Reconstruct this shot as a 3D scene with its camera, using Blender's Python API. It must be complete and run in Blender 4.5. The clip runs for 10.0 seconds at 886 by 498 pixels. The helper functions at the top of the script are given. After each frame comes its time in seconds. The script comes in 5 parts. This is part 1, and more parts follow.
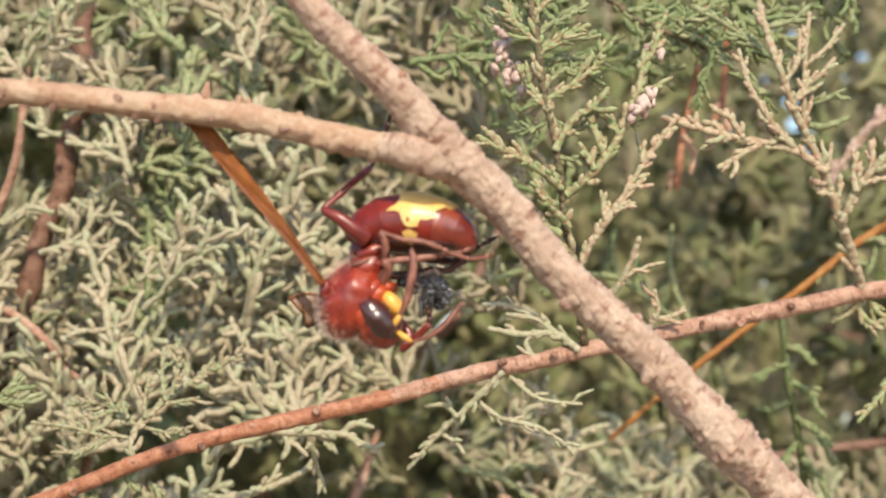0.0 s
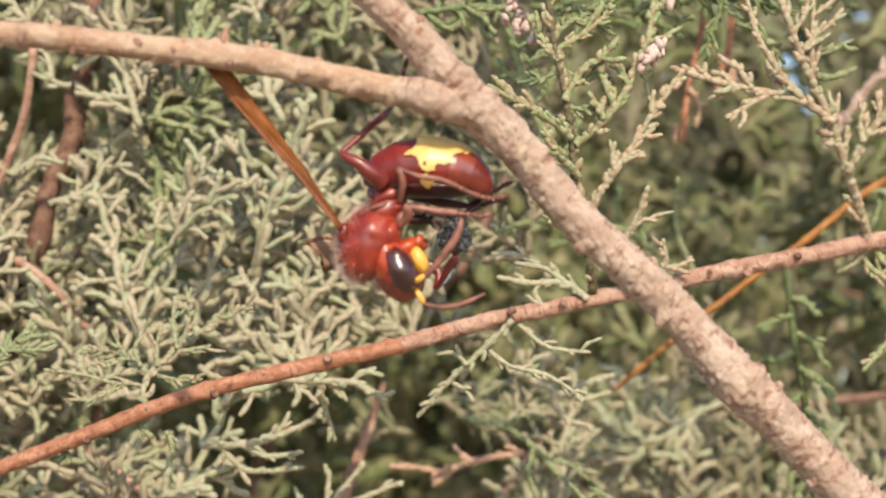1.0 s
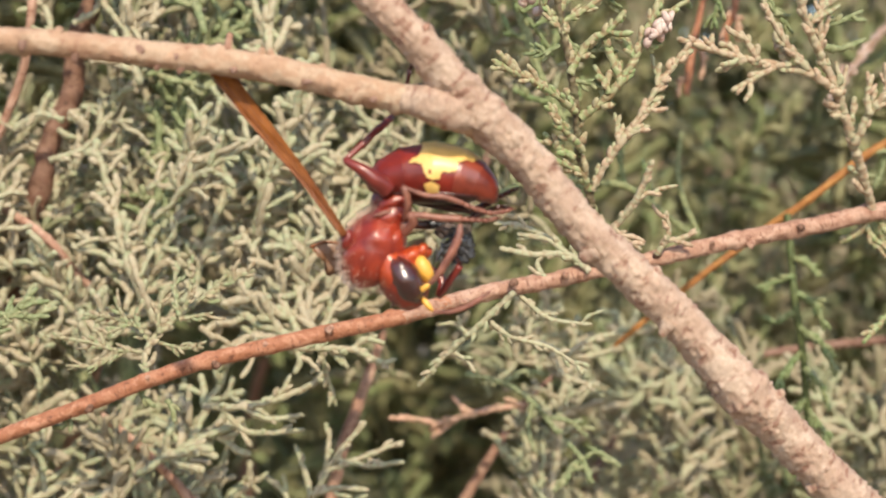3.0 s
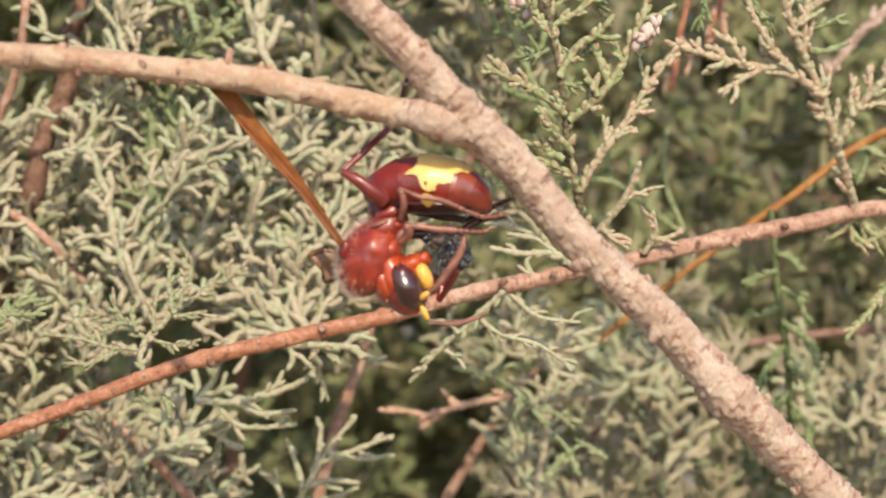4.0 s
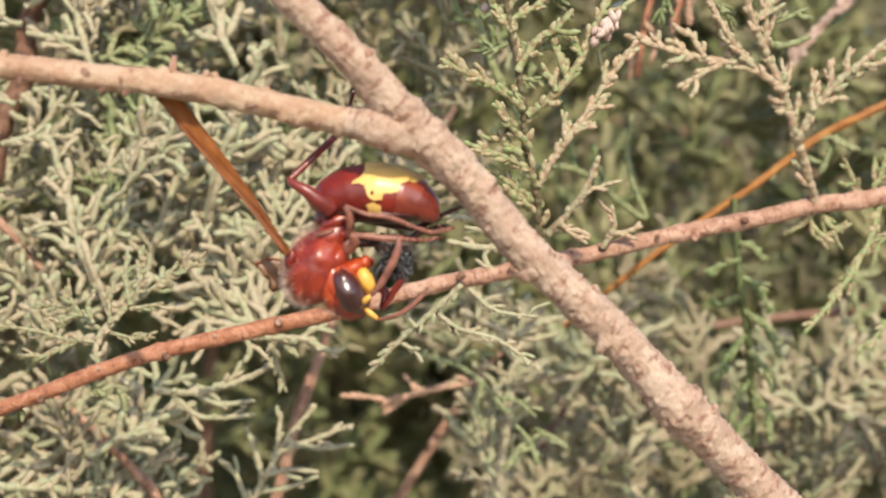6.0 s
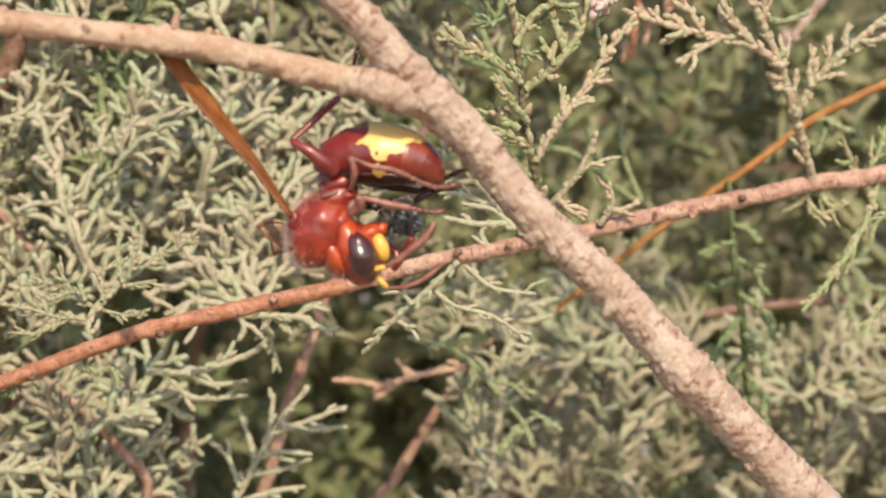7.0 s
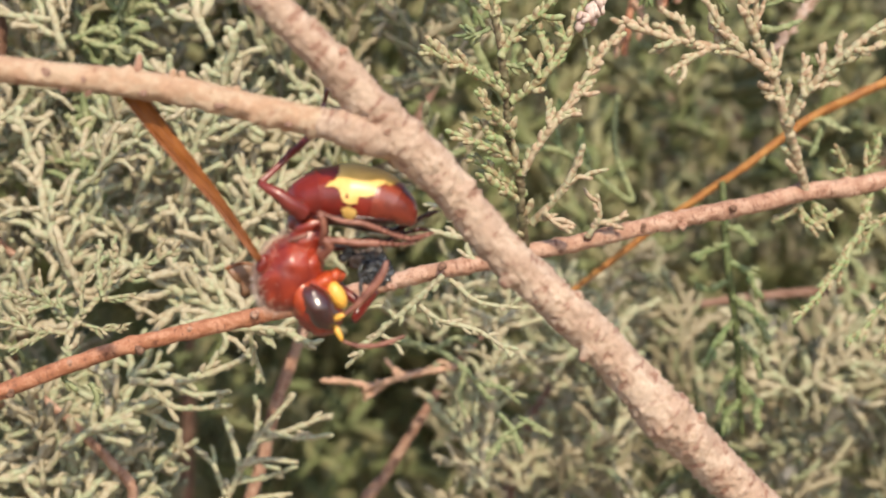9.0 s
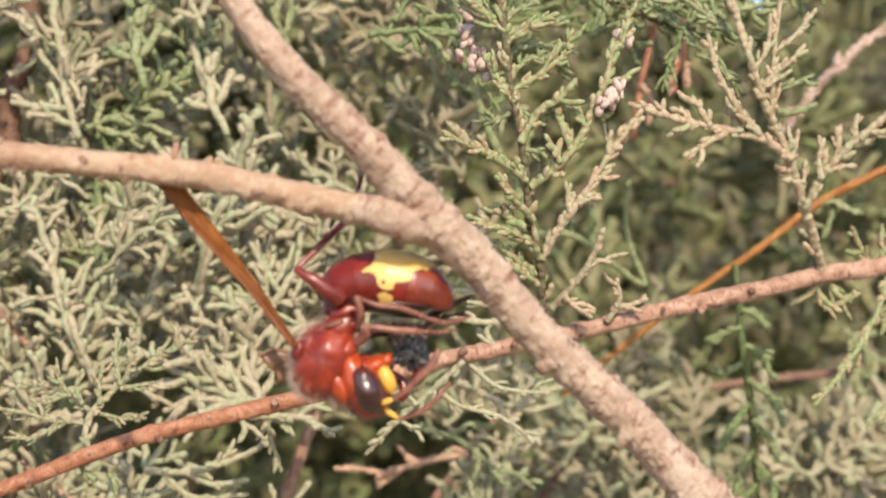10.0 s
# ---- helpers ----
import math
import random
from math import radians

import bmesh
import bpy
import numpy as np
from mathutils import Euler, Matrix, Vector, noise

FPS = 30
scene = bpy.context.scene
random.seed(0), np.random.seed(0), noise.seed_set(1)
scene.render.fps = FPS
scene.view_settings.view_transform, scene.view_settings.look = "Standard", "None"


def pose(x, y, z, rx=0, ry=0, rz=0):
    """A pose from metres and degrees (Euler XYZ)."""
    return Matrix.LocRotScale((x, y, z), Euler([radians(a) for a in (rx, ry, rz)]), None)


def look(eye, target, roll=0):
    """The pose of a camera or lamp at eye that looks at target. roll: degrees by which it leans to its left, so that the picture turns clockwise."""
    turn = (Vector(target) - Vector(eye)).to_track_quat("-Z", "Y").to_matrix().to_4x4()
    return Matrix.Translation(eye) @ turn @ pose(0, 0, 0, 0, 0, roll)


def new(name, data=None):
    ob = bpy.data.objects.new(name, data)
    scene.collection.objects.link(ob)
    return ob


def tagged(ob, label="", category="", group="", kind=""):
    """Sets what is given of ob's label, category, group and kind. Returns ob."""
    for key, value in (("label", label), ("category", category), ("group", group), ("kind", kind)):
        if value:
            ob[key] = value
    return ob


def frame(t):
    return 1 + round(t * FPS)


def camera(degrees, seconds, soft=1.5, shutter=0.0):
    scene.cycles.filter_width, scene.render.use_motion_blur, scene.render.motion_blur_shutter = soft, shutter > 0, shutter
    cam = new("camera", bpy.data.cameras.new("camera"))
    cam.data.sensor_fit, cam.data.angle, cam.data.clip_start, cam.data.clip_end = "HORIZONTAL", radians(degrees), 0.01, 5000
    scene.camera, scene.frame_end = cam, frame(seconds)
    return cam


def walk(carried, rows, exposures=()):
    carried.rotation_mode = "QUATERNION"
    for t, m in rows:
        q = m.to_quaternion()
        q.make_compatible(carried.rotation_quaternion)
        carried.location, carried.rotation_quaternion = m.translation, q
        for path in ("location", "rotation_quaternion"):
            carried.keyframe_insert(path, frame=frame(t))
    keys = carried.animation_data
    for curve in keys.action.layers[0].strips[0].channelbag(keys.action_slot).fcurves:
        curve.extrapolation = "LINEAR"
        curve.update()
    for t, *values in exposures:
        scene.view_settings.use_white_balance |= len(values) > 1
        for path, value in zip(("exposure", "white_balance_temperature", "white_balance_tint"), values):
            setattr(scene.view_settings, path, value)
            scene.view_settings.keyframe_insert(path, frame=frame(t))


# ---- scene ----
cam = camera(30, 10.0, soft=1.2, shutter=0.3)
PATH = [
    (0, pose(0.00359, 0.00619, 1.28913, 96.155, 0.649, 1.411)),
    (0.5, pose(0.00218, 0.00583, 1.28801, 95.446, 0.642, 1.559)),
    (1, pose(0.00180, 0.00491, 1.28757, 94.813, 0.612, 1.227)),
    (1.5, pose(0.00185, 0.00519, 1.29217, 93.460, 0.497, 1.228)),
    (2, pose(-0.00003, 0.00582, 1.29487, 91.873, 0.431, 1.450)),
    (2.2, pose(0.00026, 0.00548, 1.29414, 91.869, 0.501, 1.271)),
    (3.3, pose(0.00140, 0.00458, 1.29913, 90.603, -0.075, 1.050)),
    (3.5, pose(0.00022, 0.00393, 1.29988, 90.455, -0.085, 0.921)),
    (4, pose(0.00023, 0.00161, 1.30009, 90.168, 0.056, 0.481)),
    (4.5, pose(0.00000, -0.00001, 1.30000, 90.000, -0.000, -0.000)),
    (5, pose(0.00046, 0.00084, 1.30238, 89.488, -0.204, -0.259)),
    (5.5, pose(0.00364, 0.00216, 1.30529, 88.652, -0.258, -0.312)),
    (5.7, pose(0.00364, 0.00216, 1.30529, 88.610, -0.258, -0.137)),
    (6.8, pose(0.00090, 0.00430, 1.30057, 89.170, -0.283, -0.645)),
    (7, pose(0.00090, 0.00430, 1.30057, 88.995, -0.283, -0.917)),
    (7.5, pose(0.00431, 0.00721, 1.30546, 87.997, -0.328, -0.673)),
    (8, pose(0.00583, 0.00917, 1.30750, 87.503, -0.538, -0.717)),
    (8.5, pose(0.00534, 0.00924, 1.30908, 87.232, -0.628, -0.691)),
    (9, pose(0.00392, 0.00787, 1.30823, 87.215, -0.314, -0.580)),
    (9.5, pose(-0.00069, 0.00851, 1.30672, 88.296, -0.304, -0.967)),
    (10, pose(-0.00017, 0.00838, 1.30815, 90.190, 0.173, -1.107)),
]
walk(cam, PATH)
cam.data.dof.use_dof = True
cam.data.dof.focus_distance = 0.168
cam.data.dof.aperture_fstop = 45

# ---- light ----
SUN_ELEVATION, SUN_AZIMUTH = 38, 168     # degrees; azimuth clockwise from +y
world = bpy.data.worlds.new("sky")
scene.world = world
world.use_nodes = True
wn, wl = world.node_tree.nodes, world.node_tree.links
sky = wn.new("ShaderNodeTexSky")
sky.sky_type = "NISHITA"
sky.sun_disc = False
sky.sun_elevation, sky.sun_rotation = radians(SUN_ELEVATION), radians(SUN_AZIMUTH)
wl.new(sky.outputs["Color"], wn["Background"].inputs["Color"])
wn["Background"].inputs["Strength"].default_value = 0.16
sun = new("sun", bpy.data.lights.new("sun", "SUN"))
sun.data.energy, sun.data.angle, sun.data.color = 3.15, radians(0.6), (1.0, 0.885, 0.675)
_e, _a = radians(SUN_ELEVATION), radians(SUN_AZIMUTH)
toward = Vector((math.sin(_a) * math.cos(_e), math.cos(_a) * math.cos(_e), math.sin(_e)))
sun.matrix_world = look(toward * 5, (0, 0, 0))
scene.view_settings.exposure = 0.55

BASE = 1300.0      # height of the scene's own origin over the ground, in millimetres


def at(p):
    """Metres from millimetres about the origin at BASE."""
    return Vector((p[0], p[1], p[2] + BASE)) / 1000


# ---- materials ----
def material(name, build):
    m = bpy.data.materials.new(name)
    m.use_nodes = True
    build(m.node_tree, m.node_tree.nodes["Principled BSDF"])
    return m


def node(t, kind, **values):
    n = t.nodes.new(kind)
    for key, value in values.items():
        n.inputs[key.replace("_", " ")].default_value = value
    return n


def coords(t, grain=False):
    if grain:
        a = t.nodes.new("ShaderNodeAttribute")
        a.attribute_name = "grain"
        return a.outputs["Vector"]
    return t.nodes.new("ShaderNodeTexCoord").outputs["Object"]


def noise_of(t, where, scale, detail=4.0, rough=0.6, stretch=None):
    if stretch:
        mp = t.nodes.new("ShaderNodeMapping")
        mp.inputs["Scale"].default_value = stretch
        t.links.new(where, mp.inputs["Vector"])
        where = mp.outputs["Vector"]
    n = node(t, "ShaderNodeTexNoise", Scale=scale, Detail=detail, Roughness=rough)
    t.links.new(where, n.inputs["Vector"])
    return n.outputs["Fac"]


def ramp(t, fac, stops):
    r = t.nodes.new("ShaderNodeValToRGB")
    while len(r.color_ramp.elements) < len(stops):
        r.color_ramp.elements.new(0.5)
    for e, (p, c) in zip(r.color_ramp.elements, stops):
        e.position, e.color = p, (*c, 1)
    t.links.new(fac, r.inputs["Fac"])
    return r.outputs["Color"]


def mix(t, fac, a, b, mode="MIX"):
    m = t.nodes.new("ShaderNodeMix")
    m.data_type, m.blend_type = "RGBA", mode
    for socket, value in ((m.inputs[0], fac), (m.inputs[6], a), (m.inputs[7], b)):
        if isinstance(value, bpy.types.NodeSocket):
            t.links.new(value, socket)
        else:
            socket.default_value = value if isinstance(value, float) else (*value, 1)
    return m.outputs[2]


def bump(t, bsdf, height, strength=0.5, distance=0.0002):
    b = node(t, "ShaderNodeBump", Strength=strength, Distance=distance)
    t.links.new(height, b.inputs["Height"])
    t.links.new(b.outputs["Normal"], bsdf.inputs["Normal"])


def bark(pale, mid, dark, fine=1.0, rough=0.75, flecks=0.36):
    def build(t, b):
        g = coords(t, True)
        streak = noise_of(t, g, 0.8 * fine, 6, 0.68, (1.0, 1.0, 0.75))
        patch = noise_of(t, g, 0.16 * fine, 3, 0.6)
        speck = noise_of(t, g, 1.15 * fine, 6, 0.66, (0.75, 0.75, 1.7))
        grit = noise_of(t, g, 7.0 * fine, 2, 0.6)
        col = ramp(t, streak, [(0.33, dark), (0.42, mid), (0.49, mid), (0.54, pale)])
        col = mix(t, ramp(t, patch, [(0.40, (0, 0, 0)), (0.66, (0.6, 0.6, 0.6))]), col, mid)
        col = mix(t, ramp(t, speck, [(flecks - 0.03, (0.8, 0.8, 0.8)), (flecks + 0.05, (0, 0, 0))]), col, dark)
        col = mix(t, 0.22, col, ramp(t, grit, [(0.3, (0.35, 0.35, 0.35)), (0.7, (1.4, 1.4, 1.4))]), "MULTIPLY")
        t.links.new(col, b.inputs["Base Color"])
        b.inputs["Roughness"].default_value = rough
        b.inputs["Specular IOR Level"].default_value = 0.35
        h = mix(t, 0.45, streak, speck)
        bump(t, b, h, 0.9, 0.00032)
    return build


BARK_PALE = material("pale_bark", bark((0.50, 0.37, 0.285), (0.41, 0.28, 0.208), (0.23, 0.11, 0.075), 0.62, 0.8, 0.41))
BARK_TAN = material("tan_bark", bark((0.47, 0.34, 0.240), (0.41, 0.255, 0.168), (0.25, 0.115, 0.07), 0.7, 0.75, 0.36))
BARK_RED = material("red_bark", bark((0.45, 0.215, 0.13), (0.35, 0.14, 0.074), (0.15, 0.055, 0.032), 1.2, 0.6, 0.385))
BARK_PINK = material("pinkish_bark", bark((0.49, 0.31, 0.23), (0.38, 0.21, 0.145), (0.19, 0.085, 0.055), 1.0, 0.75, 0.40))
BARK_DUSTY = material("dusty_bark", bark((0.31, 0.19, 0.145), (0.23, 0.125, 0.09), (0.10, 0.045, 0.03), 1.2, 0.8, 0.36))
BARK_BROWN = material("brown_bark", bark((0.25, 0.14, 0.095), (0.17, 0.085, 0.055), (0.06, 0.027, 0.018), 1.0))
BARK_ORANGE = material("orange_bark", bark((0.46, 0.22, 0.065), (0.36, 0.145, 0.04), (0.16, 0.065, 0.03), 1.0, 0.55, 0.36))


def foliage(dry, green, tip, amount, joint=(0.20, 0.15, 0.08), bands=0.38):
    """Scale-leaved shoots: dry grey-tan to green, varied from shoot to shoot."""
    def build(t, b):
        island = t.nodes.new("ShaderNodeNewGeometry").outputs["Random Per Island"]
        own = t.nodes.new("ShaderNodeObjectInfo").outputs["Random"]
        g = coords(t, True)
        add = t.nodes.new("ShaderNodeMath")
        add.operation = "MULTIPLY_ADD"
        t.links.new(island, add.inputs[0])
        add.inputs[1].default_value = 0.70
        sc = t.nodes.new("ShaderNodeMath")
        sc.operation = "MULTIPLY"
        t.links.new(own, sc.inputs[0])
        sc.inputs[1].default_value = 0.15
        t.links.new(sc.outputs[0], add.inputs[2])
        mott = noise_of(t, g, 0.55, 3, 0.6)
        blend = t.nodes.new("ShaderNodeMath")
        blend.operation = "MULTIPLY_ADD"
        t.links.new(mott, blend.inputs[0])
        blend.inputs[1].default_value = 0.9
        shift = t.nodes.new("ShaderNodeMath")
        shift.operation = "SUBTRACT"
        t.links.new(add.outputs[0], shift.inputs[0])
        shift.inputs[1].default_value = 0.45
        t.links.new(shift.outputs[0], blend.inputs[2])
        base = ramp(t, blend.outputs[0], [(max(0.0, amount - 0.15), dry), (min(1.0, amount + 0.15), green)])
        fine = noise_of(t, g, 2.0, 3, 0.7)
        base = mix(t, ramp(t, fine, [(0.40, (0, 0, 0)), (0.72, (0.65, 0.65, 0.65))]), base, tip)
        scales = node(t, "ShaderNodeTexWave", Scale=0.22, Distortion=11.0, Detail=3.0)
        scales.bands_direction = "Z"
        scales.inputs["Detail Scale"].default_value = 1.5
        t.links.new(g, scales.inputs["Vector"])
        base = mix(t, ramp(t, scales.outputs["Fac"], [(0.08, (bands, bands, bands)), (0.34, (0, 0, 0))]), base, joint)
        t.links.new(base, b.inputs["Base Color"])
        b.inputs["Roughness"].default_value = 0.62
        b.inputs["Specular IOR Level"].default_value = 0.3
        bump(t, b, mix(t, 0.5, fine, scales.outputs["Fac"]), 0.5, 0.00018)
    return build


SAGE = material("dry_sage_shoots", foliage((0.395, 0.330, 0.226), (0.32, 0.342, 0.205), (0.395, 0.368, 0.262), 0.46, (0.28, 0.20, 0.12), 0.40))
# SAGE again, darkened: the colour carries the shade of inner and upper sprays
SHADED_SAGE = material("shade_darkened_sage_shoots", foliage((0.29, 0.235, 0.155), (0.20, 0.22, 0.115), (0.36, 0.325, 0.22), 0.5, bands=0.2))
DARK_STEM = material("dark_olive_stem", foliage((0.13, 0.085, 0.05), (0.10, 0.11, 0.05), (0.22, 0.19, 0.11), 0.5, (0.05, 0.03, 0.02)))
DEEP_GREEN = material("deep_green_stem", foliage((0.085, 0.10, 0.035), (0.055, 0.09, 0.025), (0.15, 0.18, 0.07), 0.45, (0.04, 0.04, 0.015)))
# lightened so that the colour itself imitates haze over the distant sprays
MISTY = material("haze_lightened_green_shoots", foliage((0.26, 0.21, 0.14), (0.175, 0.21, 0.105), (0.32, 0.30, 0.20), 0.5, bands=0.2))
# olive copy of the sage shoots, its colour darkened to stand for deep shade
SHADED_OLIVE = material("shade_darkened_olive_shoots", foliage((0.235, 0.21, 0.105), (0.135, 0.165, 0.06), (0.32, 0.31, 0.17), 0.45, (0.06, 0.05, 0.025)))
FRESH = material("fresh_green_shoots", foliage((0.22, 0.23, 0.105), (0.125, 0.18, 0.065), (0.31, 0.335, 0.18), 0.45, (0.08, 0.09, 0.03)))
GREEN = material("green_shoots", foliage((0.27, 0.265, 0.14), (0.165, 0.205, 0.09), (0.37, 0.385, 0.23), 0.45, (0.08, 0.09, 0.03)))
BLUE_GREEN = material("grey_green_shoots", foliage((0.36, 0.29, 0.175), (0.19, 0.25, 0.095), (0.42, 0.42, 0.265), 0.44, (0.24, 0.13, 0.07), 0.6))
TAN_SHOOT = material("tan_shoots", foliage((0.425, 0.305, 0.21), (0.315, 0.325, 0.19), (0.44, 0.38, 0.272), 0.50, (0.29, 0.165, 0.095), 0.55))
FROSTED = material("frosted_green_shoots", foliage((0.36, 0.29, 0.185), (0.215, 0.255, 0.125), (0.41, 0.385, 0.26), 0.48, (0.19, 0.12, 0.07), 0.55))
BLOSSOM = material("pale_blossom", foliage((0.50, 0.34, 0.285), (0.56, 0.43, 0.37), (0.64, 0.52, 0.47), 0.5, (0.32, 0.17, 0.13), 0.5))
PINK_SHOOT = material("pink_shoots", foliage((0.46, 0.26, 0.18), (0.40, 0.26, 0.16), (0.62, 0.44, 0.34), 0.6))


def chitin(base, light, rough=0.28, coat=0.4, scale=900.0, polish=0.22, relief=0.14):
    def build(t, b):
        o = coords(t)
        big = noise_of(t, o, scale * 0.35, 3, 0.55)
        fine = noise_of(t, o, scale * 5, 2, 0.6)
        t.links.new(ramp(t, big, [(0.32, base), (0.7, light)]), b.inputs["Base Color"])
        b.inputs["Roughness"].default_value = rough
        b.inputs["Coat Weight"].default_value = coat
        b.inputs["Coat Roughness"].default_value = polish
        if relief:
            bump(t, b, fine, relief, 0.00003)
    return build


CHITIN = material("red_brown_chitin", chitin((0.10, 0.007, 0.005), (0.25, 0.023, 0.011), 0.36, 0.14))
CHITIN_RED = material("thorax_chitin", chitin((0.15, 0.010, 0.005), (0.34, 0.038, 0.011), 0.42, 0.45, 1500.0, 0.25, 1.0))
CHITIN_ORANGE = material("orange_red_chitin", chitin((0.30, 0.030, 0.009), (0.46, 0.075, 0.017), 0.36, 0.3, 1500.0))
CHITIN_TAIL = material("tail_chitin", chitin((0.12, 0.012, 0.006), (0.31, 0.052, 0.022), 0.38, 0.8, 1500.0, 0.30))
CHITIN_DARK_SHADE = material("dark_shaded_chitin", chitin((0.035, 0.006, 0.004), (0.07, 0.012, 0.008), 0.3))
CHITIN_LEG = material("leg_chitin", chitin((0.13, 0.043, 0.028), (0.32, 0.13, 0.088), 0.5, 0.12, 2600.0))
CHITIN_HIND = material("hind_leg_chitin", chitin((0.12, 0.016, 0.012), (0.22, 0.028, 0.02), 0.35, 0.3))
YELLOW = material("yellow_chitin", chitin((0.66, 0.40, 0.10), (0.78, 0.51, 0.17), 0.45, 0.15, 1600.0))
FACE_YELLOW = material("face_yellow", chitin((0.64, 0.31, 0.035), (0.78, 0.43, 0.08), 0.42, 0.2, 1800.0))
EYE = material("compound_eye", chitin((0.026, 0.006, 0.005), (0.085, 0.014, 0.008), 0.36, 0.9, 900.0, 0.2, 0.0))
PREY_BLACK = material("black_prey", chitin((0.012, 0.012, 0.014), (0.06, 0.06, 0.065), 0.25, 0.5))
PREY_FLESH = material("chewed_flesh", chitin((0.05, 0.035, 0.03), (0.16, 0.11, 0.09), 0.45, 0.3, 4000.0, 0.25, 0.5))
HAIR = material("pale_hair", chitin((0.66, 0.44, 0.33), (0.80, 0.62, 0.50), 0.6, 0.0))


def wing_build(t, b):
    o = coords(t)
    n = noise_of(t, o, 260, 4, 0.6, (1, 1, 0.3))
    t.links.new(ramp(t, n, [(0.34, (0.12, 0.036, 0.010)), (0.5, (0.26, 0.088, 0.022)), (0.68, (0.42, 0.17, 0.045))]), b.inputs["Base Color"])
    b.inputs["Roughness"].default_value = 0.35
    b.inputs["Transmission Weight"].default_value = 0.12
    b.inputs["IOR"].default_value = 1.2
    bump(t, b, n, 0.4, 0.0001)


SMOKY = material("smoky_wing_membrane", chitin((0.09, 0.04, 0.018), (0.20, 0.10, 0.05), 0.5, 0.1, 700.0))
WING = material("amber_wing_membrane", wing_build)
VEIN = material("wing_vein", chitin((0.17, 0.05, 0.015), (0.28, 0.10, 0.03), 0.4, 0.2))


def soil_build(t, b):
    o = coords(t)
    big, fine = noise_of(t, o, 1.2, 5, 0.6), noise_of(t, o, 60, 4, 0.7)
    col = mix(t, 0.4, ramp(t, big, [(0.3, (0.20, 0.15, 0.10)), (0.7, (0.34, 0.27, 0.18))]),
              ramp(t, fine, [(0.3, (0.12, 0.09, 0.06)), (0.7, (0.40, 0.33, 0.24))]))
    t.links.new(col, b.inputs["Base Color"])
    b.inputs["Roughness"].default_value = 0.95
    bump(t, b, fine, 0.6, 0.01)


SOIL = material("dry_soil", soil_build)


# ---- mesh tools ----
class Build:
    """Collects tubes and shells in millimetres for one mesh."""

    def __init__(self):
        self.verts, self.faces, self.grain = [], [], []

    def grid(self, rings, grain, closed=True, caps=True):
        start, n = len(self.verts), len(rings[0])
        for ring, gr in zip(rings, grain):
            self.verts.extend(ring)
            self.grain.extend(gr)
        span = n if closed else n - 1
        for i in range(len(rings) - 1):
            for j in range(span):
                a, b = start + i * n + j, start + i * n + (j + 1) % n
                self.faces.append((a, b, b + n, a + n))
        if caps and closed:
            self.faces.append(tuple(start + j for j in reversed(range(n))))
            last = start + (len(rings) - 1) * n
            self.faces.append(tuple(last + j for j in range(n)))

    def tube(self, points, radii, sides=8, step=0.8, shape=None, phase=0.0):
        """A round tube along a smooth curve; shape(s, a) scales its radius at s mm along and angle a."""
        pts, rad, run = smooth(points, radii, step)
        up = Vector((0.3, -0.9, 0.35))
        rings, grains = [], []
        angles = [2 * math.pi * j / sides + phase for j in range(sides)]
        n = len(pts)
        side = None
        for i in range(n):
            d = (pts[min(i + 1, n - 1)] - pts[max(i - 1, 0)]).normalized()
            side = (d.cross(up) if side is None else side - d * side.dot(d)).normalized()
            other = d.cross(side)
            ring, gr = [], []
            for a in angles:
                k = rad[i] * (shape(run[i], a) if shape else 1.0)
                ring.append(pts[i] + (side * math.cos(a) + other * math.sin(a)) * k)
                gr.append((rad[i] * math.cos(a), rad[i] * math.sin(a), run[i] + phase * 7))
            rings.append(ring)
            grains.append(gr)
        self.grid(rings, grains)

    def blob(self, centre, axes, rows=20, sides=28, shape=None):
        """An ellipsoid with the three given half-axis vectors; shape(u, v) scales it."""
        c, (ax, ay, az) = Vector(centre), [Vector(v) for v in axes]
        rings, grains = [], []
        for i in range(rows + 1):
            v = math.pi * min(max(i / rows, 0.004), 0.996)
            ring, gr = [], []
            for j in range(sides):
                u = 2 * math.pi * j / sides
                k = shape(u, v) if shape else 1.0
                p = ax * math.cos(v) + (ay * math.cos(u) + az * math.sin(u)) * math.sin(v)
                ring.append(c + p * k)
                gr.append(tuple(p))
            rings.append(ring)
            grains.append(gr)
        if ax.dot(ay.cross(az)) > 0:
            rings, grains = rings[::-1], grains[::-1]
        self.grid(rings, grains)

    def mesh(self, name, mat, origin=(0, 0, 0)):
        me = bpy.data.meshes.new(name)
        o = Vector(origin)
        me.from_pydata([(Vector(v) - o) / 1000 for v in self.verts], [], self.faces)
        g = me.attributes.new("grain", "FLOAT_VECTOR", "POINT")
        g.data.foreach_set("vector", [c for v in self.grain for c in v])
        me.materials.append(mat)
        me.polygons.foreach_set("use_smooth", [True] * len(me.polygons))
        me.update()
        return me


